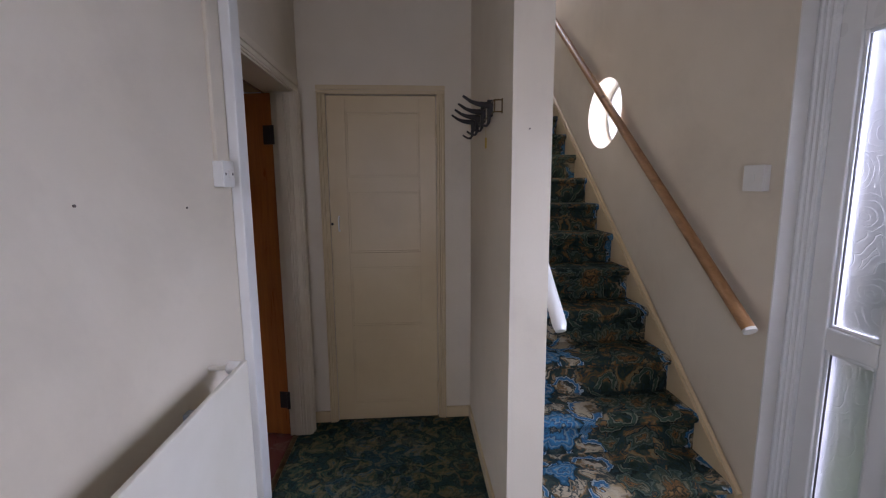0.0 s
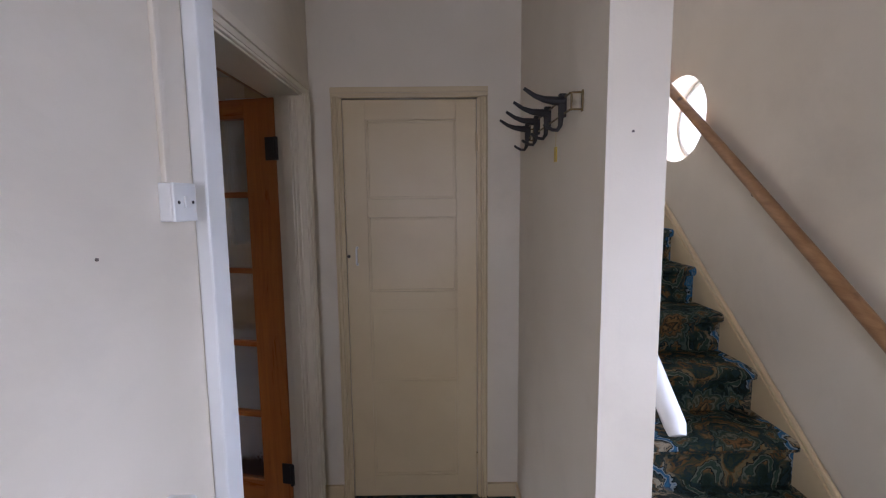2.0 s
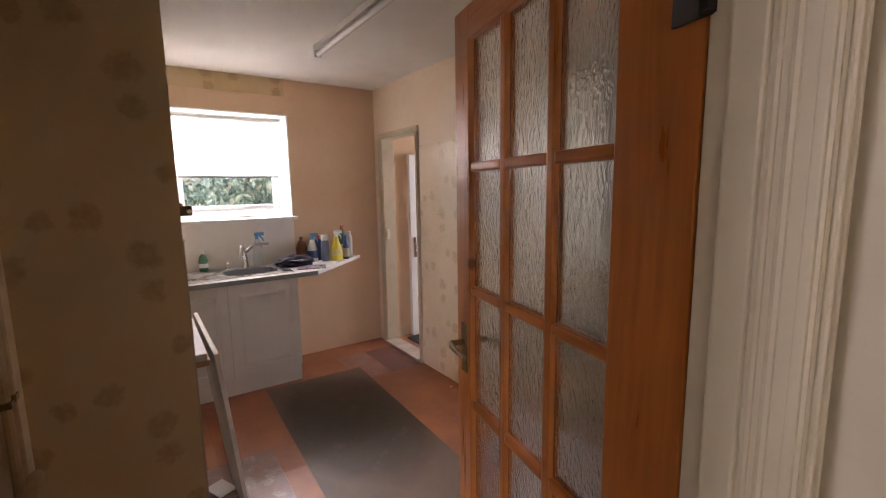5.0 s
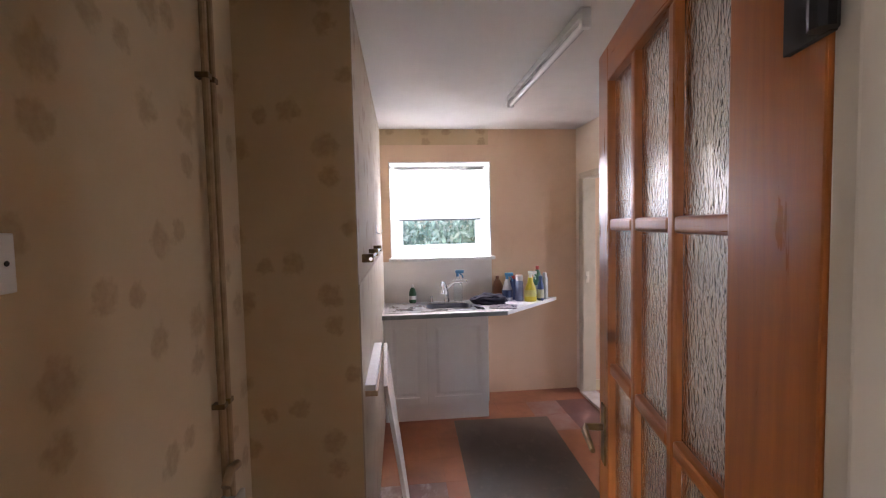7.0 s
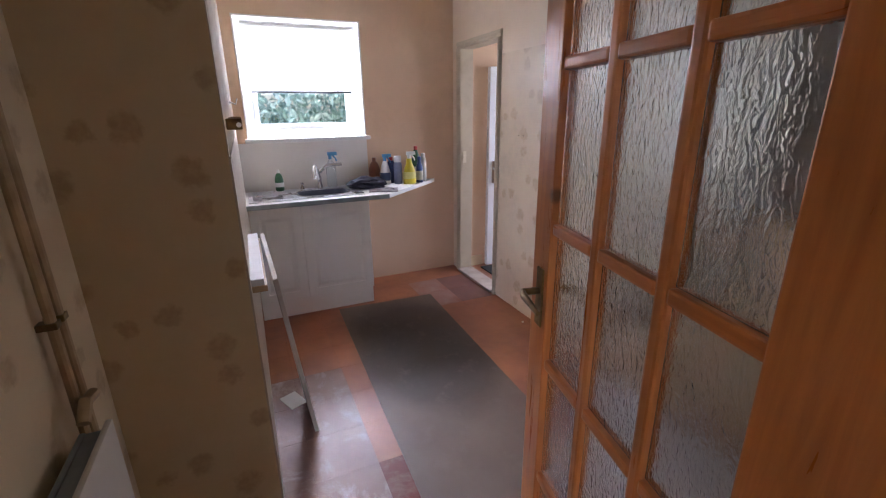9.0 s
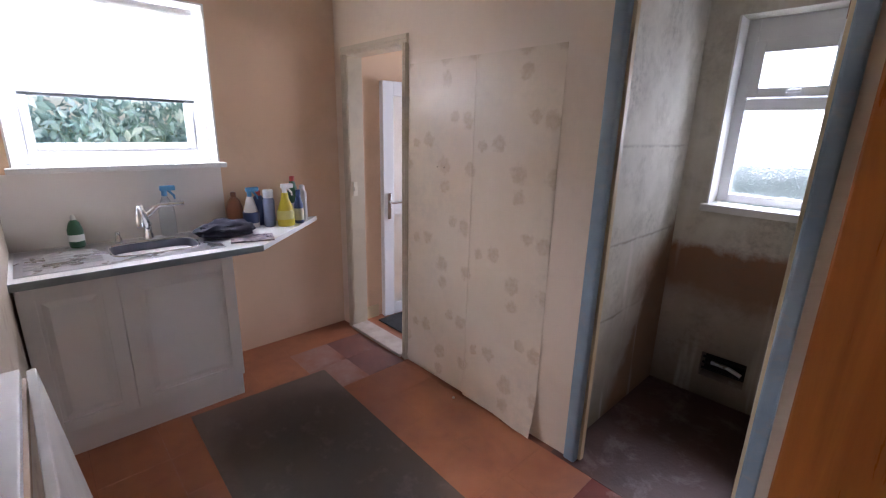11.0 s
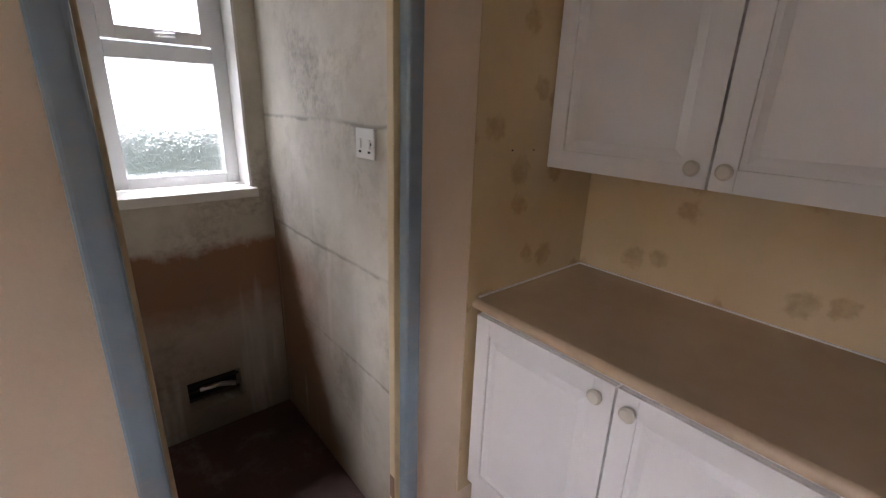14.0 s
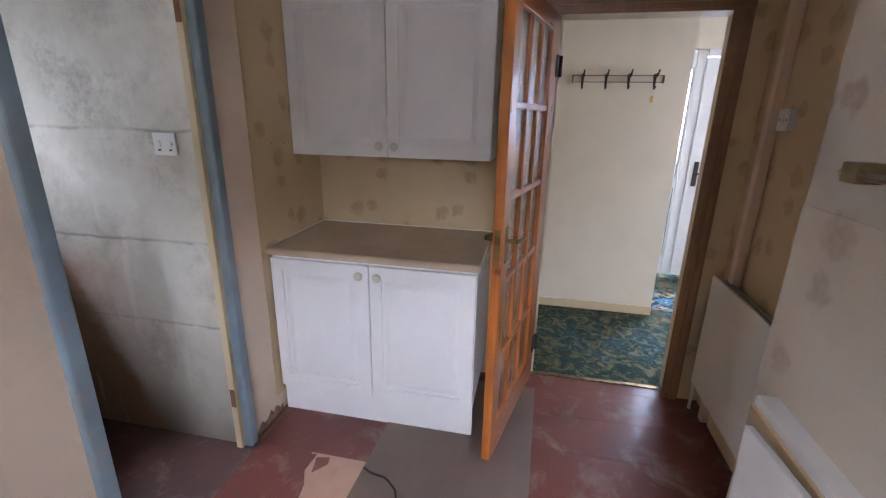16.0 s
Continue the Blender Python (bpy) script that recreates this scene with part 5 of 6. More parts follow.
solid("wallpaper_strip", loose_strip(-3.225, -2.716, 0.035, 1.83, 0.02, 3.1), M_PAPER_PALE, "faded flowered wallpaper strip rippling off the wall", "wallpaper", "peeling wallpaper strips", True)
solid("wallpaper_strip", loose_strip(-2.712, -2.225, 0.006, 1.83, 0.034, 8.4), M_PAPER_PALE, "faded flowered wallpaper strip hanging loose at its foot", "wallpaper", "peeling wallpaper strips", True)

# ---- kitchen loose and fixed things ----
M_TUBE = surface("white_tube_glass", (0.80, 0.80, 0.78), (0.77, 0.77, 0.75), 3, 0.2, 80, 0.0)
lt = thing("ceiling_light", (-2.5, 3.60, CEIL), "unlit white fluorescent batten light on the ceiling", "ceiling light")
part("batten", boxes((-3.04, -1.86, 3.575, 3.615, CEIL - 0.035, CEIL), bevel=0.004), M_WHITE, lt)
part("tube", tube(bmesh.new(), [(-3.02, 3.595, CEIL - 0.058), (-1.88, 3.595, CEIL - 0.058)], 0.0165, 14), M_TUBE, lt, "glass tube", True)
for x in (-3.055, -1.88):
    part("lampholder", boxes((x, x + 0.03, 3.575, 3.615, CEIL - 0.078, CEIL), bevel=0.004), M_WHITE, lt)

M_PIPE = surface("painted_copper_pipe", (0.42, 0.29, 0.15), (0.30, 0.19, 0.09), 12, 0.45, 80, 0.05)
for x in (-1.50, -1.545):
    pp = thing("heating_pipe", (x, KS2 + 0.03, 0.8), "painted copper pipe running up the papered wall", "pipe", "heating pipes")
    part("pipe", tube(bmesh.new(), [(x, KS2 + 0.028, 0.19), (x, KS2 + 0.028, 1.5), (x, KS2 + 0.028, CEIL)], 0.011, 10), M_PIPE, pp, "", True)
    for z in (1.02, 2.0):
        part("clip", boxes((x - 0.014, x + 0.014, KS2 + 0.003, KS2 + 0.041, z - 0.008, z + 0.008), bevel=0.002), M_BRASS, pp)
tee = solid("pipe_valve", tube(bmesh.new(), [(-1.51, KS2 + 0.06, 0.83), (-1.46, KS2 + 0.06, 0.84), (-1.42, KS2 + 0.06, 0.81)], 0.014, 10), M_PIPE, "painted valve joint beside the radiator", "valve", "", True)
structure("pipe_boxing", boxes((-0.70, -0.655, KS2 + 0.003, KS2 + 0.045, 0.0, CEIL - 0.002), bevel=0.004), M_CREAMWALL, "painted boxing round a pipe", "trim")
structure("baseboard_recess", boxes((RECESS + 0.004, -0.72, KS2 + 0.003, KS2 + 0.022, 0, 0.085), bevel=0.004), M_CREAM, "cream skirting board in the recess", "skirting board")


def plate(name, axis, c, out, u0, u1, z0, z1, depth, label, category, rockers=1, screws=True):
    """A switch or socket on its box."""
    th = thing(name, ((c, (u0 + u1) / 2, z0) if axis == "x" else ((u0 + u1) / 2, c, z0)), label, category)

    def b(d0, d1, a0, a1, q0, q1):
        lo, hi = sorted((c + out * d0, c + out * d1))
        return (lo, hi, a0, a1, q0, q1) if axis == "x" else (a0, a1, lo, hi, q0, q1)
    if depth > 0.012:
        part("back_box", boxes(b(0, depth - 0.008, u0 + 0.001, u1 - 0.001, z0 + 0.001, z1 - 0.001), bevel=0.003), M_PLASTIC, th)
    part("face_plate", boxes(b(max(depth - 0.008, 0), depth, u0, u1, z0, z1), bevel=0.003), M_PLASTIC, th)
    w = u1 - u0
    for i in range(rockers):
        m = u0 + w * (i + 0.5) / rockers
        part("rocker", boxes(b(depth, depth + 0.005, m - 0.009, m + 0.009, (z0 + z1) / 2 - 0.013, (z0 + z1) / 2 + 0.013), bevel=0.002), M_PLASTIC, th)
    if screws:
        for u in (u0 + 0.016, u1 - 0.016):
            pts = [(depth - 0.001, u), (depth + 0.0015, u)]
            pts = [((c + out * d, a, (z0 + z1) / 2) if axis == "x" else (a, c + out * d, (z0 + z1) / 2)) for d, a in pts]
            part("screw", tube(bmesh.new(), pts, 0.004, 8), M_DARK, th, "dark screw head")
    return th


plate("light_switch", "x", HW, 1, 2.168, 2.254, 1.468, 1.553, 0.034, "white single light switch on a surface box", "light switch")
structure("cable_trunking", boxes((HW, HW + 0.012, 2.182, 2.204, 1.553, HCEIL - 0.002), bevel=0.003), M_HALL, "painted cable trunking above the switch", "trim")
plate("light_switch", "x", HE, -1, 2.315, 2.42, 1.437, 1.54, 0.03, "white switch box on the stair wall", "light switch", 1, False)
plate("light_switch", "y", KS2 + 0.003, 1, -0.825, -0.74, 1.468, 1.553, 0.028, "white light switch on the papered wall", "light switch")
so = plate("wall_socket", "x", -1.368, -1, 4.60, 4.70, 1.335, 1.42, 0.012, "white electric socket on the pantry wall", "socket", 2, True)
for y in (4.625, 4.675):
    part("socket_slot", boxes((-1.3815, -1.3795, y - 0.006, y + 0.006, 1.352, 1.358)), M_DARK, so)

rk = thing("coat_rack", (0.6, 2.72, 1.77), "wire coat rack with four dark double hooks", "coat rack")
for nm, z in (("upper_bar", 1.792), ("lower_bar", 1.748)):
    part(nm, tube(bmesh.new(), [(PX0, 2.424, z), (0.606, 2.428, z), (0.602, 2.434, z), (0.602, 3.024, z), (0.606, 3.03, z), (PX0, 3.034, z)], 0.0028, 8), M_BRASS, rk)
for y in (2.426, 3.032):
    part("end_stay", tube(bmesh.new(), [(0.604, y, 1.748), (0.604, y, 1.792)], 0.0028, 8), M_BRASS, rk)
    part("wall_plate", boxes((PX0 - 0.004, PX0, y - 0.006, y + 0.006, 1.742, 1.798), bevel=0.001), M_BRASS, rk)
for y in (2.488, 2.657, 2.808, 2.966):
    h = part("hook", boxes((0.586, 0.608, y - 0.008, y + 0.008, 1.738, 1.803), bevel=0.004), M_DARK, rk, "dark brown plastic hook")
    part("upper_prong", tube(bmesh.new(), [(0.600, y, 1.782), (0.572, y, 1.784), (0.545, y, 1.788), (0.518, y, 1.798), (0.500, y, 1.810), (0.488, y, 1.818)], [0.013, 0.0115, 0.009, 0.0065, 0.0055, 0.0045], 10), M_DARK, h, "", True)
    part("lower_prong", tube(bmesh.new(), [(0.594, y, 1.745), (0.592, y, 1.716), (0.584, y, 1.703), (0.570, y, 1.704), (0.552, y, 1.714), (0.545, y, 1.720)], [0.0085, 0.0065, 0.0055, 0.005, 0.0045, 0.004], 10), M_DARK, h, "", True)
M_YELLOW = surface("yellow_card", (0.62, 0.44, 0.06), (0.55, 0.37, 0.05), 8, 0.5, 80, 0.0)
tg = solid("key_tag", boxes((0.580, 0.584, 2.484, 2.504, 1.615, 1.657), (0.5815, 0.5825, 2.4932, 2.4942, 1.657, 1.700), bevel=0.0004), M_YELLOW, "yellow tag hanging from a coat hook", "tag")

M_NAIL = surface("plug_brown", (0.12, 0.09, 0.07), (0.08, 0.06, 0.05), 30, 0.7, 80, 0.0)
for x, y, z, axis in ((HW, 1.986, 1.412, "x"), (HW, 1.575, 1.436, "x"), (0.697, PEND, 1.663, "y"), (-2.968, KN - 0.012, 1.286, "y"), (-2.914, KN - 0.012, 1.287, "y"), (-0.97, KN - 0.003, 1.362, "y"), (-0.867, KN - 0.003, 1.36, "y")):
    p1 = (x + 0.003, y, z) if axis == "x" else (x, y - 0.003, z)
    solid("wall_plug", tube(bmesh.new(), [(x, y, z), p1], 0.003, 10), M_NAIL, "dark plug hole remaining in the painted wall", "wall plug", "old fixing holes")

# boards leaning by the chimney breast
sh = thing("wall_flap_shelf", (-2.05, KS, 0.95), "narrow white shelf board with a worn wooden edge on the wall", "shelf")
part("board", boxes((-2.52, -1.88, KS + 0.003, KS + 0.048, 0.895, 0.92), bevel=0.003), M_BOARD, sh)
part("wooden_edge", boxes((-2.52, -1.88, KS + 0.003, KS + 0.056, 0.872, 0.895), bevel=0.003), wood("bare_pine", (0.30, 0.19, 0.09), (0.42, 0.28, 0.15), "X", 0.6), sh, "bare pine edge")
bm = bmesh.new()
q = [(-1.95, 2.752, 0.885), (-2.50, 2.735, 0.92), (-2.50, 2.84, 0.004), (-2.19, 2.852, 0.004)]
A = [bm.verts.new(p) for p in q]
B = [bm.verts.new((p[0], p[1] + 0.018, p[2] + (0.002 if p[2] > 0.1 else 0))) for p in q]
bm.faces.new(A)
bm.faces.new(B[::-1])
for i in range(4):
    bm.faces.new((A[i], A[(i + 1) % 4], B[(i + 1) % 4], B[i]))
bmesh.ops.bevel(bm, geom=bm.edges[:], offset=0.002, segments=1, affect="EDGES")
solid("white_board", bm, M_BOARD, "white laminated board leaning against the wall shelf", "board")
tr_ = thing("towel_rail", (-2.3, KS + 0.03, 1.42), "chrome towel rail on the chimney breast", "towel rail")
part("bar", tube(bmesh.new(), [(-2.80, KS + 0.04, 1.42), (-1.94, KS + 0.04, 1.42)], 0.008, 10), M_CHROME, tr_, "", True)
for x in (-2.76, -2.37, -1.97):
    part("bracket", boxes((x - 0.02, x + 0.02, KS + 0.003, KS + 0.05, 1.405, 1.44), bevel=0.004), M_BRASS, tr_)

# ---- sink top ----
tp = thing("mixer_tap", (-3.955, 3.235, 0.874), "chrome mixer tap with a curved spout", "tap")
part("base", lathe(bmesh.new(), [(0.026, 0), (0.024, 0.02), (0.019, 0.04), (0.019, 0.07), (0.022, 0.085), (0.012, 0.10)], -3.955, 3.235, 0.874, 18), M_CHROME, tp, "", True)
part("spout", tube(bmesh.new(), [(-3.955, 3.235, 0.945), (-3.945, 3.22, 1.01), (-3.90, 3.205, 1.055), (-3.84, 3.19, 1.055), (-3.79, 3.18, 1.015), (-3.775, 3.178, 0.975)], [0.022, 0.018, 0.016, 0.016, 0.016, 0.015], 12), M_CHROME, tp, "", True)
part("lever", tube(bmesh.new(), [(-3.955, 3.24, 1.0), (-3.955, 3.30, 1.05), (-3.94, 3.42, 1.055)], [0.016, 0.014, 0.013], 10), M_CHROME, tp, "", True)
solid("plug_cap", lathe(bmesh.new(), [(0.018, 0), (0.018, 0.012), (0.010, 0.035), (0.012, 0.055), (0.004, 0.06)], -3.95, 3.10, 0.874, 14), M_CHROME, "small chrome tap head on the sink rim", "tap", "", True)


def bottle(name, x, y, z, prof, body, label, cap=None, cap_prof=None, trigger=None, sx=1.0, band=None, group="cleaning bottles"):
    prof = [(r * 1.16, h * 1.1) for r, h in prof]
    th = thing(name, (x, y, z), label, "bottle", group)
    part("body", lathe(bmesh.new(), prof, x, y, z, 18, sx, 1.0), body, th, "", True)
    top = prof[-1][1]
    if band:
        mt, z0, z1, r = band
        part("label", lathe(bmesh.new(), [(r * 1.16, z0 * 1.1), (r * 1.16, z1 * 1.1)], x, y, z, 18, sx, 1.0), mt, th, "plain coloured paper label", True)
    if cap:
        c = part("cap", lathe(bmesh.new(), cap_prof or [(0.016, 0), (0.016, 0.028), (0.012, 0.032)], x, y, z + top, 14), cap, th, "", True)
    if trigger:
        bm = boxes((x - 0.013, x + 0.013, y - 0.02, y + 0.055, z + top + 0.028, z + top + 0.056), bevel=0.006)
        tube(bm, [(x, y + 0.02, z + top + 0.03), (x, y + 0.045, z + top + 0.0), (x, y + 0.048, z + top - 0.02)], [0.007, 0.006, 0.005], 8)
        tube(bm, [(x, y, z + top), (x, y, z + top + 0.03)], 0.014, 10)
        part("trigger", bm, trigger, th, "moulded trigger spray", True)
    return th


def plain(name, c, rough=0.35):
    return surface(name, c, tuple(v * 0.88 for v in c), 10, rough, 80, 0.0)


P_YEL, P_WHT, P_BLU, P_GRN, P_RED, P_NAVY = plain("yellow_plastic", (0.62, 0.50, 0.03)), plain("white_plastic", (0.72, 0.72, 0.70)), plain("sky_blue_plastic", (0.08, 0.27, 0.50)), plain("green_plastic", (0.03, 0.11, 0.05)), plain("red_plastic", (0.45, 0.05, 0.03)), plain("navy_plastic", (0.03, 0.06, 0.16))
P_AMB = plain("amber_plastic", (0.22, 0.085, 0.045))
P_CLR = glass("clear_bottle_plastic", 0.0, 20, 0.1, (0.85, 0.92, 0.95))
ZT = 0.8685
flat = [(0.030, 0), (0.034, 0.01), (0.034, 0.12), (0.028, 0.16), (0.013, 0.19), (0.013, 0.20)]
bottle("washing_up_bottle", -3.965, 2.935, 0.874, [(0.024, 0), (0.028, 0.01), (0.028, 0.08), (0.02, 0.11), (0.01, 0.125)], P_GRN, "dark green washing-up liquid bottle by the sink", P_WHT, [(0.011, 0), (0.011, 0.012), (0.005, 0.025)], band=(P_WHT, 0.03, 0.06, 0.0285))
bottle("spray_bottle", -3.985, 3.34, 0.874, flat, P_CLR, "clear spray bottle with a blue trigger behind the tap", trigger=P_BLU)
bottle("amber_bottle", -3.99, 3.70, ZT, [(0.036, 0), (0.04, 0.01), (0.042, 0.11), (0.03, 0.15), (0.016, 0.17)], P_AMB, "brown plastic bottle with a cap", P_AMB)
bottle("spray_bottle", -3.93, 3.775, ZT, [(0.036, 0), (0.04, 0.01), (0.034, 0.1), (0.022, 0.15), (0.014, 0.175)], P_WHT, "white spray bottle with a blue trigger", trigger=P_BLU, band=(P_NAVY, 0.03, 0.09, 0.041))
bottle("red_cap_bottle", -3.985, 3.845, ZT, [(0.03, 0), (0.033, 0.01), (0.033, 0.14), (0.018, 0.17)], P_NAVY, "navy bottle with a red cap", P_RED)
bottle("white_cap_bottle", -3.895, 3.875, ZT, [(0.026, 0), (0.030, 0.01), (0.030, 0.15), (0.024, 0.165)], plain("grey_blue_plastic", (0.20, 0.24, 0.34)), "slim bottle with a broad white cap", P_WHT, [(0.031, 0), (0.031, 0.045), (0.027, 0.05)])
bottle("spray_bottle", -3.86, 3.965, ZT, [(0.044, 0), (0.048, 0.012), (0.046, 0.08), (0.036, 0.12), (0.022, 0.155), (0.018, 0.19)], P_YEL, "yellow cleaner bottle with a white trigger", trigger=P_WHT, sx=0.65, band=(plain("lime_paper", (0.62, 0.58, 0.20)), 0.04, 0.09, 0.0485))
bottle("tall_bottle", -3.94, 4.055, ZT, [(0.030, 0), (0.033, 0.01), (0.033, 0.17), (0.02, 0.22), (0.014, 0.245)], P_GRN, "tall green bottle with a red and white cap", P_RED, band=(P_WHT, 0.05, 0.12, 0.0336))
bottle("dark_bottle", -3.885, 4.065, ZT, [(0.022, 0), (0.025, 0.01), (0.025, 0.11), (0.014, 0.15), (0.011, 0.17)], P_NAVY, "small dark bottle with a pale label", P_NAVY, band=(plain("cream_paper", (0.6, 0.58, 0.4)), 0.02, 0.09, 0.0256))
bottle("spray_can", -3.95, 4.125, ZT, [(0.022, 0), (0.024, 0.005), (0.024, 0.17), (0.018, 0.185)], plain("silver_can", (0.55, 0.55, 0.52)), "slim pale aerosol can", P_WHT, [(0.018, 0), (0.018, 0.03), (0.012, 0.036)])
solid("food_tub", lathe(bmesh.new(), [(0.035, 0), (0.045, 0.06), (0.047, 0.062), (0.047, 0.066), (0.02, 0.066)], -3.96, 3.615, ZT, 20), P_CLR, "clear plastic tub beside the bottles", "tub", "", True)
bm = bmesh.new()
bmesh.ops.create_icosphere(bm, subdivisions=4, radius=1.0)
for v in bm.verts:
    n = noise.noise(v.co * 2.3) * 0.28 + noise.noise(v.co * 6.0) * 0.12
    p = v.co * (1 + n)
    v.co = Vector((-3.80 + p.x * 0.10, 3.585 + p.y * 0.15, ZT + max(0.0, 0.035 + p.z * 0.055)))
M_CLOTH = surface("dark_navy_cloth", (0.006, 0.006, 0.014), (0.014, 0.012, 0.024), 14, 0.9, 160, 0.4)
solid("dark_cloth", bm, M_CLOTH, "crumpled dark navy cloth heaped by the sink", "cloth", "", True)
bm = boxes((-3.72, -3.56, 3.56, 3.78, ZT + 0.0005, ZT + 0.008), bevel=0.001)
bmesh.ops.rotate(bm, verts=bm.verts[:], cent=(-3.64, 3.67, ZT), matrix=Matrix.Rotation(radians(-18), 3, "Z"))
M_MAG = surface("printed_packet", (0.05, 0.04, 0.10), (0.55, 0.50, 0.52), 30, 0.3, 80, 0.0, stain=(0.4, 0.15, 0.08), stain_amount=0.8, stain_scale=22)
solid("printed_packet", bm, M_MAG, "glossy printed packet lying on the worktop", "packet")

# ---- pantry and lobby ----
vent = thing("wall_vent", (-1.70, 5.52, 0.13), "broken dark air vent low in the pantry wall", "vent")
part("back", boxes((-1.809, -1.588, 5.60, 5.78, 0.131, 0.277)), M_DARKHOLE, vent)
for i, z in enumerate((0.165, 0.20, 0.236)):
    part("slat", boxes((-1.808, -1.589 - (0.09 if i == 1 else 0), 5.535, 5.545, z - 0.006, z + 0.004)), M_DARK, vent)
part("loose_pipe", tube(bmesh.new(), [(-1.76, 5.53, 0.215), (-1.68, 5.52, 0.218), (-1.61, 5.53, 0.19)], 0.012, 8), M_STEEL, vent, "dull metal pipe in the hole")
solid("door_mat", boxes((-3.86, -3.40, 4.66, 4.98, 0.0, 0.012), bevel=0.004), surface("black_mat", (0.02, 0.02, 0.02), (0.035, 0.033, 0.03), 30, 0.9, 200, 0.5), "small dark door mat inside the lobby", "mat")
solid("entrance_mat", boxes((1.15, 1.64, 1.02, 1.80, 0.0, 0.012), bevel=0.004), surface("grey_brown_mat", (0.12, 0.10, 0.095), (0.09, 0.075, 0.07), 20, 0.9, 240, 0.5), "flat grey-brown mat inside the front door", "mat")
structure("lobby_threshold", boxes((-3.882, -3.288, KN - 0.03, KN + 0.115, 0.0, 0.022), bevel=0.004), surface("pale_stone_threshold", (0.52, 0.44, 0.36), (0.42, 0.34, 0.27), 9, 0.7, 60, 0.3), "pale worn threshold in the back doorway", "threshold")
structure("baseboard_lobby", boxes((KW + 0.09, KW + 0.104, KN + 0.12, 4.72, 0, 0.1), bevel=0.003), M_CREAM, "cream skirting board in the lobby", "skirting board")
M_PAPERWHITE = surface("white_paper", (0.70, 0.68, 0.62), (0.62, 0.59, 0.52), 8, 0.7, 60, 0.1)
bm = boxes((-2.55, -2.42, 2.74, 2.83, 0.001, 0.004))
bmesh.ops.rotate(bm, verts=bm.verts[:], cent=(-2.48, 2.78, 0), matrix=Matrix.Rotation(radians(24), 3, "Z"))
solid("paper_scrap", bm, M_PAPERWHITE, "scrap of white paper on the floor", "paper")
solid("plaster_crumb", lathe(bmesh.new(), [(0.006, 0), (0.009, 0.004), (0.004, 0.010)], -2.72, 4.38, 0.0, 7), M_PAPERWHITE, "crumb of white plaster on the floor", "debris")

M_TORN = surface("torn_plaster_edge", (0.12, 0.065, 0.04), (0.30, 0.19, 0.12), 30, 0.9, 80, 0.6)
rnd = random.Random(31)
bm = bmesh.new()
cols = []
for k in range(13):
    x = -1.322 + k * 0.0195
    h = 0.05 + rnd.uniform(-0.022, 0.022) - 0.02 * abs(k - 6) / 6
    cols.append([bm.verts.new((x, y, z)) for y, z in ((KN - 0.005, 0.0), (KN - 0.005, h), (KN + 0.002, h + 0.006), (KN + 0.002, 0.0))])
for a, c in zip(cols, cols[1:]):
    for k in range(4):
        bm.faces.new((a[k], a[(k + 1) % 4], c[(k + 1) % 4], c[k]))
bm.faces.new(cols[0])
bm.faces.new(cols[-1][::-1])
structure("trim_torn_plaster", bm, M_TORN, "torn brown plaster where the skirting is missing", "wall damage")
for z in (0.27, 1.84):
    solid("hinge_plate", boxes((-1.397, -1.3945, KN + 0.022, KN + 0.046, z - 0.045, z + 0.045), bevel=0.001), M_CASING, "rusty hinge plate still fixed to the pantry door lining", "hinge", "old pantry hinges")

jb = thing("junction_box", (-1.0, KN, 2.17), "small white plastic box high on the papered wall", "junction box")
part("box", boxes((-1.16, -1.05, KN - 0.04, KN - 0.003, 2.12, 2.22), bevel=0.006), M_PLASTIC, jb)
part("lid_screw", tube(bmesh.new(), [(-1.105, KN - 0.039, 2.17), (-1.105, KN - 0.043, 2.17)], 0.005, 8), M_STEEL, jb)

st_ = thing("strike_plate", (-3.88, KN + 0.03, 1.06), "cream painted strike plate on the lobby door lining", "strike plate")
part("plate", boxes((-3.882, -3.876, KN + 0.018, KN + 0.05, 1.01, 1.11), bevel=0.002), M_PALECREAM, st_)
part("keep", boxes((-3.877, -3.868, KN + 0.022, KN + 0.044, 1.045, 1.075), bevel=0.002), M_PALECREAM, st_)
solid("loose_cable", tube(bmesh.new(), [(-1.385, 3.885, 0.008), (-1.405, 3.850, 0.009), (-1.412, 3.815, 0.009), (-1.415, 3.785, 0.009), (-1.432, 3.755, 0.009), (-1.470, 3.715, 0.009), (-1.53, 3.69, 0.009)], 0.0045, 8), M_DARKHOLE, "short dark cable lying on the lino", "cable", "", True)
for pts in ([(-1.455, 4.100), (-1.372, 4.118), (-1.360, 4.060), (-1.395, 4.052)], [(-1.612, 4.152), (-1.560, 4.153), (-1.360, 4.153), (-1.353, 4.128), (-1.45, 4.136), (-1.52, 4.10), (-1.610, 4.085)]):
    solid("tile_shard", prism(bmesh.new(), pts[::-1], 0.0005, 0.005), M_QUARRY, "broken red tile shard lying on the bare patch", "tile", "broken floor tile")

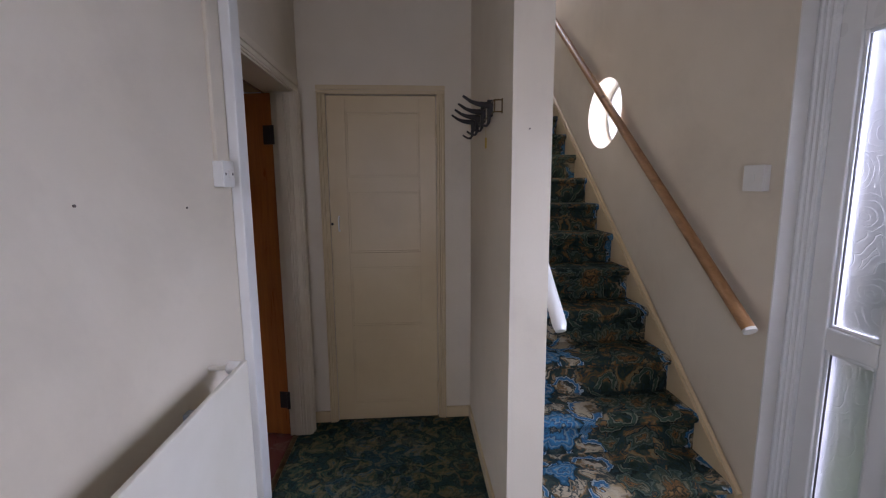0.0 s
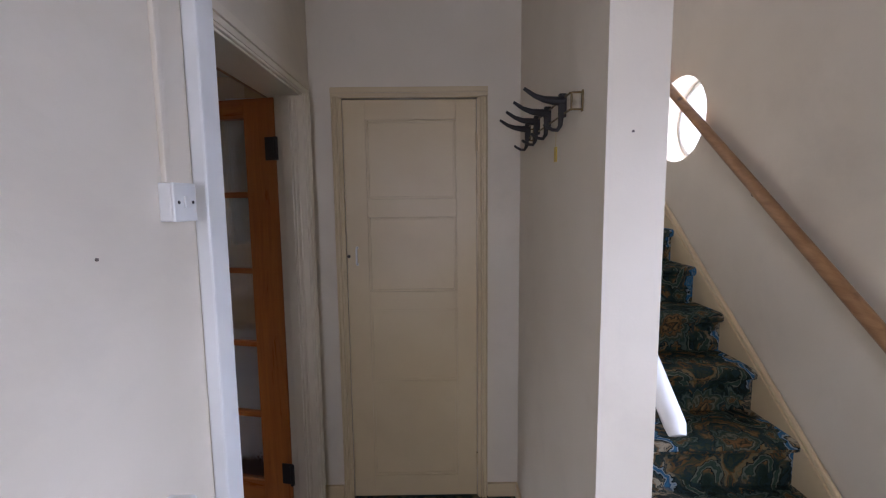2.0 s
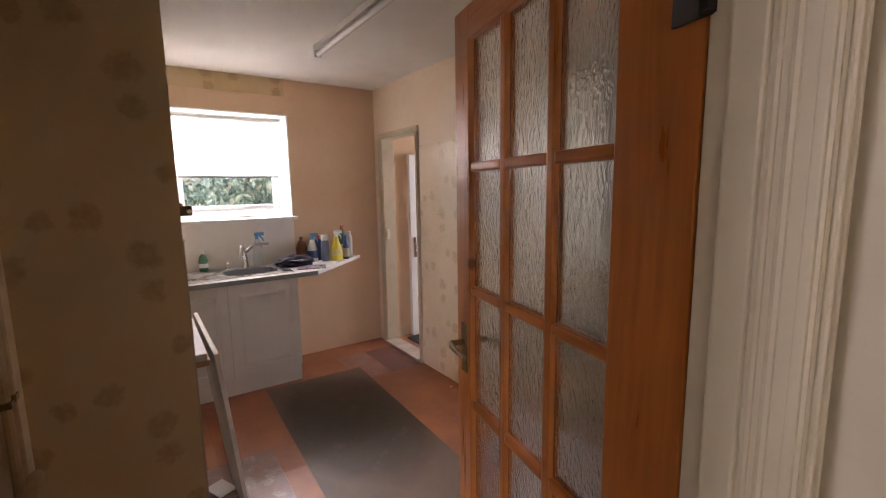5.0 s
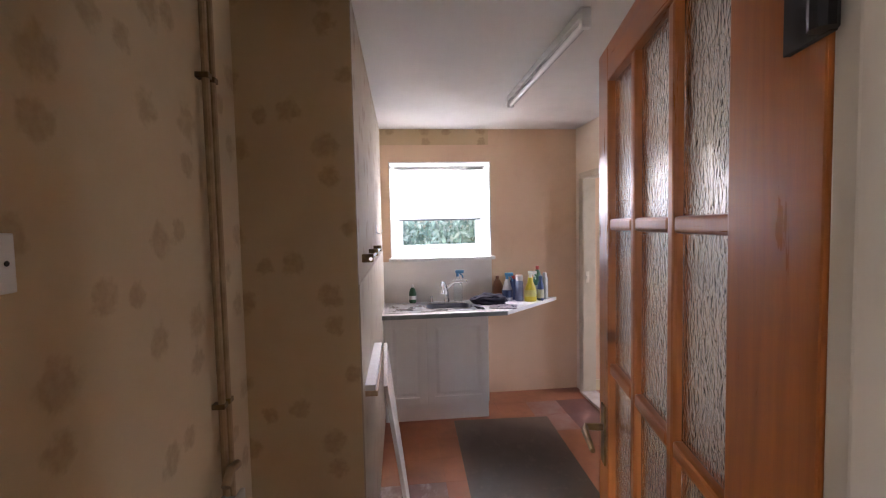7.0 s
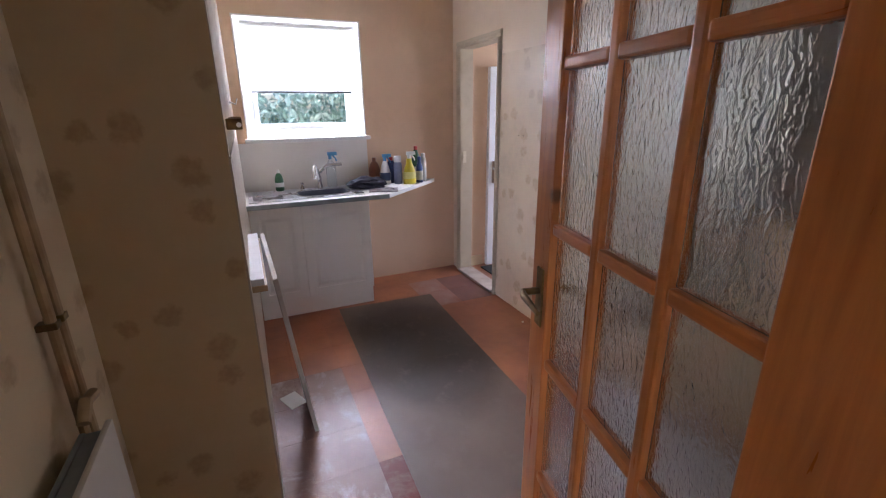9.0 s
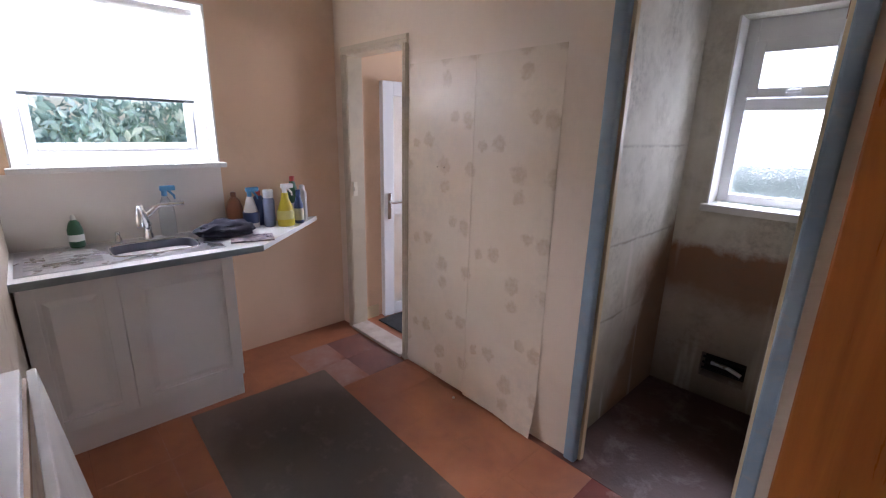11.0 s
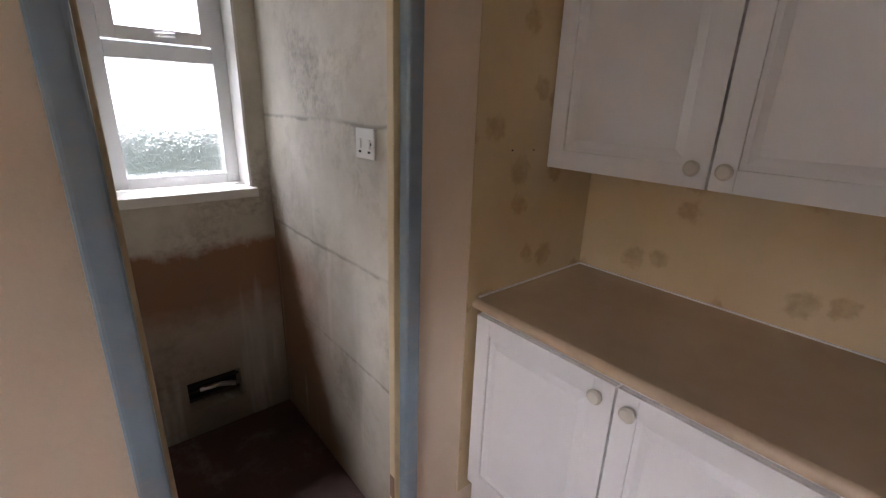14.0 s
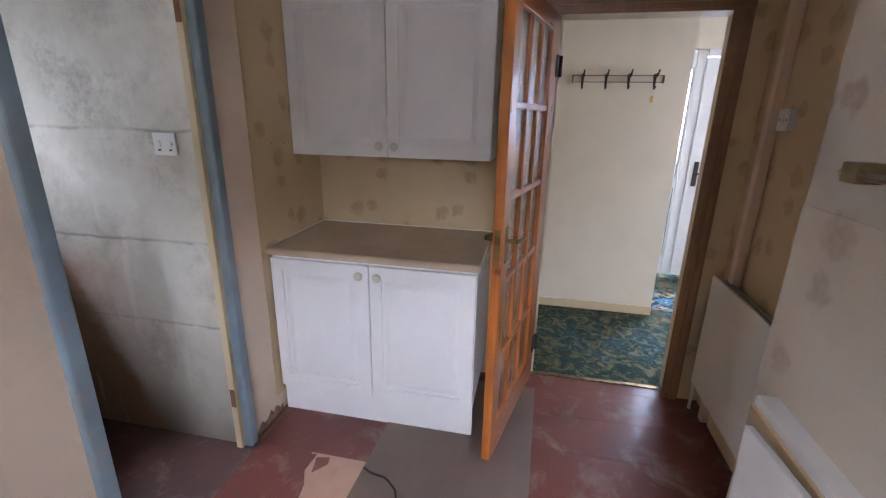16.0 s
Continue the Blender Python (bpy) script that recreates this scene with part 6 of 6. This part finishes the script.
# ---- outside ----
M_GRASS = surface("grass", (0.05, 0.09, 0.025), (0.08, 0.12, 0.04), 0.6, 0.9, 30, 0.5)
structure("ground", boxes((-400, -4.36, -400, 400, -0.5, -0.35), (1.97, 400, -400, 400, -0.5, -0.35), (-4.36, 1.97, 5.82, 400, -0.5, -0.35), (-4.36, 1.97, -400, -1.2, -0.5, -0.35)), M_GRASS, "mown grass round the house", "grass")
M_LEAF, nt, b = nodes_of("hedge_leaf")
gi = nt.nodes.new("ShaderNodeNewGeometry")
nt.links.new(ramp(nt, gi.outputs["Random Per Island"], [(0.0, (0.20, 0.34, 0.29)), (0.5, (0.30, 0.45, 0.39)), (1.0, (0.46, 0.58, 0.53))]), b.inputs["Base Color"])
b.inputs["Roughness"].default_value = 0.85


def leafy(name, x0, x1, y0, y1, z0, z1, count, size, seed, label, category, kind="stuff"):
    rnd = random.Random(seed)
    vs, fs = [], []
    for _ in range(count):
        c = Vector((rnd.uniform(x0, x1), rnd.uniform(y0, y1), rnd.uniform(z0, z1)))
        if c.z > z1 - 0.35 * (z1 - z0) and noise.noise((c.x * 1.3, c.y * 1.1, seed)) * 0.9 + 0.35 < (c.z - (z1 - 0.35 * (z1 - z0))) / (0.35 * (z1 - z0)):
            continue
        r = Euler([rnd.uniform(0, 6.28) for _ in range(3)]).to_matrix()
        s = size * rnd.uniform(0.6, 1.4)
        i = len(vs)
        for p in ((-s, 0, 0), (-0.2 * s, 0.42 * s, 0.1 * s), (s, 0, 0.02 * s), (-0.2 * s, -0.42 * s, 0.1 * s)):
            vs.append(tuple(c + r @ Vector(p)))
        fs += [(i, i + 1, i + 2), (i, i + 2, i + 3)]
    me = bpy.data.meshes.new(name)
    me.from_pydata(vs, [], fs)
    me.materials.append(M_LEAF)
    return tagged(new(name, me), label, category, kind=kind)


leafy("garden_hedge", -8.2, -6.9, -1.0, 8.0, -0.35, 2.6, 26000, 0.075, 5, "dense leafy green garden hedge", "hedge")
leafy("garden_shrub", -2.3, -1.15, 5.81, 5.93, -0.35, 1.44, 330, 0.05, 9, "low leafy shrub outside the pantry window", "shrub")

# ---- floor covering, then the tiles ----
structure("lino_runner", prism(bmesh.new(), [(-3.50, 3.225), (-0.60, 3.15), (-0.60, 3.86), (-3.47, 3.972)], 0.0, 0.004), M_LINO, "worn grey-brown lino strip over the tiles", "lino")
M_PALETILE = surface("scuffed_pink_tile", (0.25, 0.14, 0.105), (0.19, 0.095, 0.07), 4, 0.42, 24, 0.5, stain=(0.50, 0.43, 0.39), stain_amount=0.75, stain_scale=5, per_piece=0.2)
M_DARKTILE = surface("dark_maroon_tile", (0.13, 0.052, 0.044), (0.19, 0.080, 0.060), 5, 0.42, 40, 0.2, stain=(0.26, 0.19, 0.17), stain_amount=0.5, stain_scale=4)
M_SMUDGE = surface("dusty_smudged_tile", (0.26, 0.10, 0.06), (0.30, 0.19, 0.155), 5, 0.45, 40, 0.2, stain=(0.38, 0.31, 0.28), stain_amount=0.7, stain_scale=3.2)
PITCH, TX, TY = 0.27, -1.073, 4.155
tile_mesh = {}


def tile_of(material, w, d):
    key = (material.name, round(w, 3), round(d, 3))
    if key not in tile_mesh:
        g = 0.0005
        tile_mesh[key] = mesh_of("tile", boxes((g, w - g, g, d - g, -0.012, 0.0)), material)
    return tile_mesh[key]


for i in range(-12, 4):
    for j in range(-8, 6):
        x0, y0 = TX + PITCH * (i - 1), TY + PITCH * (j - 1)
        x1, y1 = min(x0 + PITCH, -0.432), y0 + PITCH
        cx, cy = (x0 + x1) / 2, (y0 + y1) / 2
        if x1 - x0 < 0.03 or cx < -4.2 or cy < 2.1 or cy > 5.7 or (cy > 4.7 and cx > -1.2):
            continue
        if KN - 0.02 < cy and -2.3 < cx < -1.2:
            continue
        if -1.62 < cx < -1.34 and 3.9 < cy < 4.16:
            mt = M_PINKTILE
        elif cy < 3.07 and -2.72 < cx < -1.55:
            mt = M_PALETILE
        elif -3.66 < cx < -3.1 and 4.16 < cy < 4.46:
            mt = M_DARKTILE
        elif -3.80 < cx < -3.35 and 3.88 < cy < 4.16:
            mt = M_SMUDGE
        elif cx < -1.95:
            mt = M_ORANGE
        else:
            mt = M_QUARRY
        t = new("tile", tile_of(mt, x1 - x0, y1 - y0))
        t.location = (x0, y0, 0.0)
        t.parent = floor

structure("pantry_floor", boxes((-2.10, -1.33, 4.425, 5.52, -0.012, 0.001)), M_PANTRYFLOOR, "dirty dark red pantry floor", "floor")
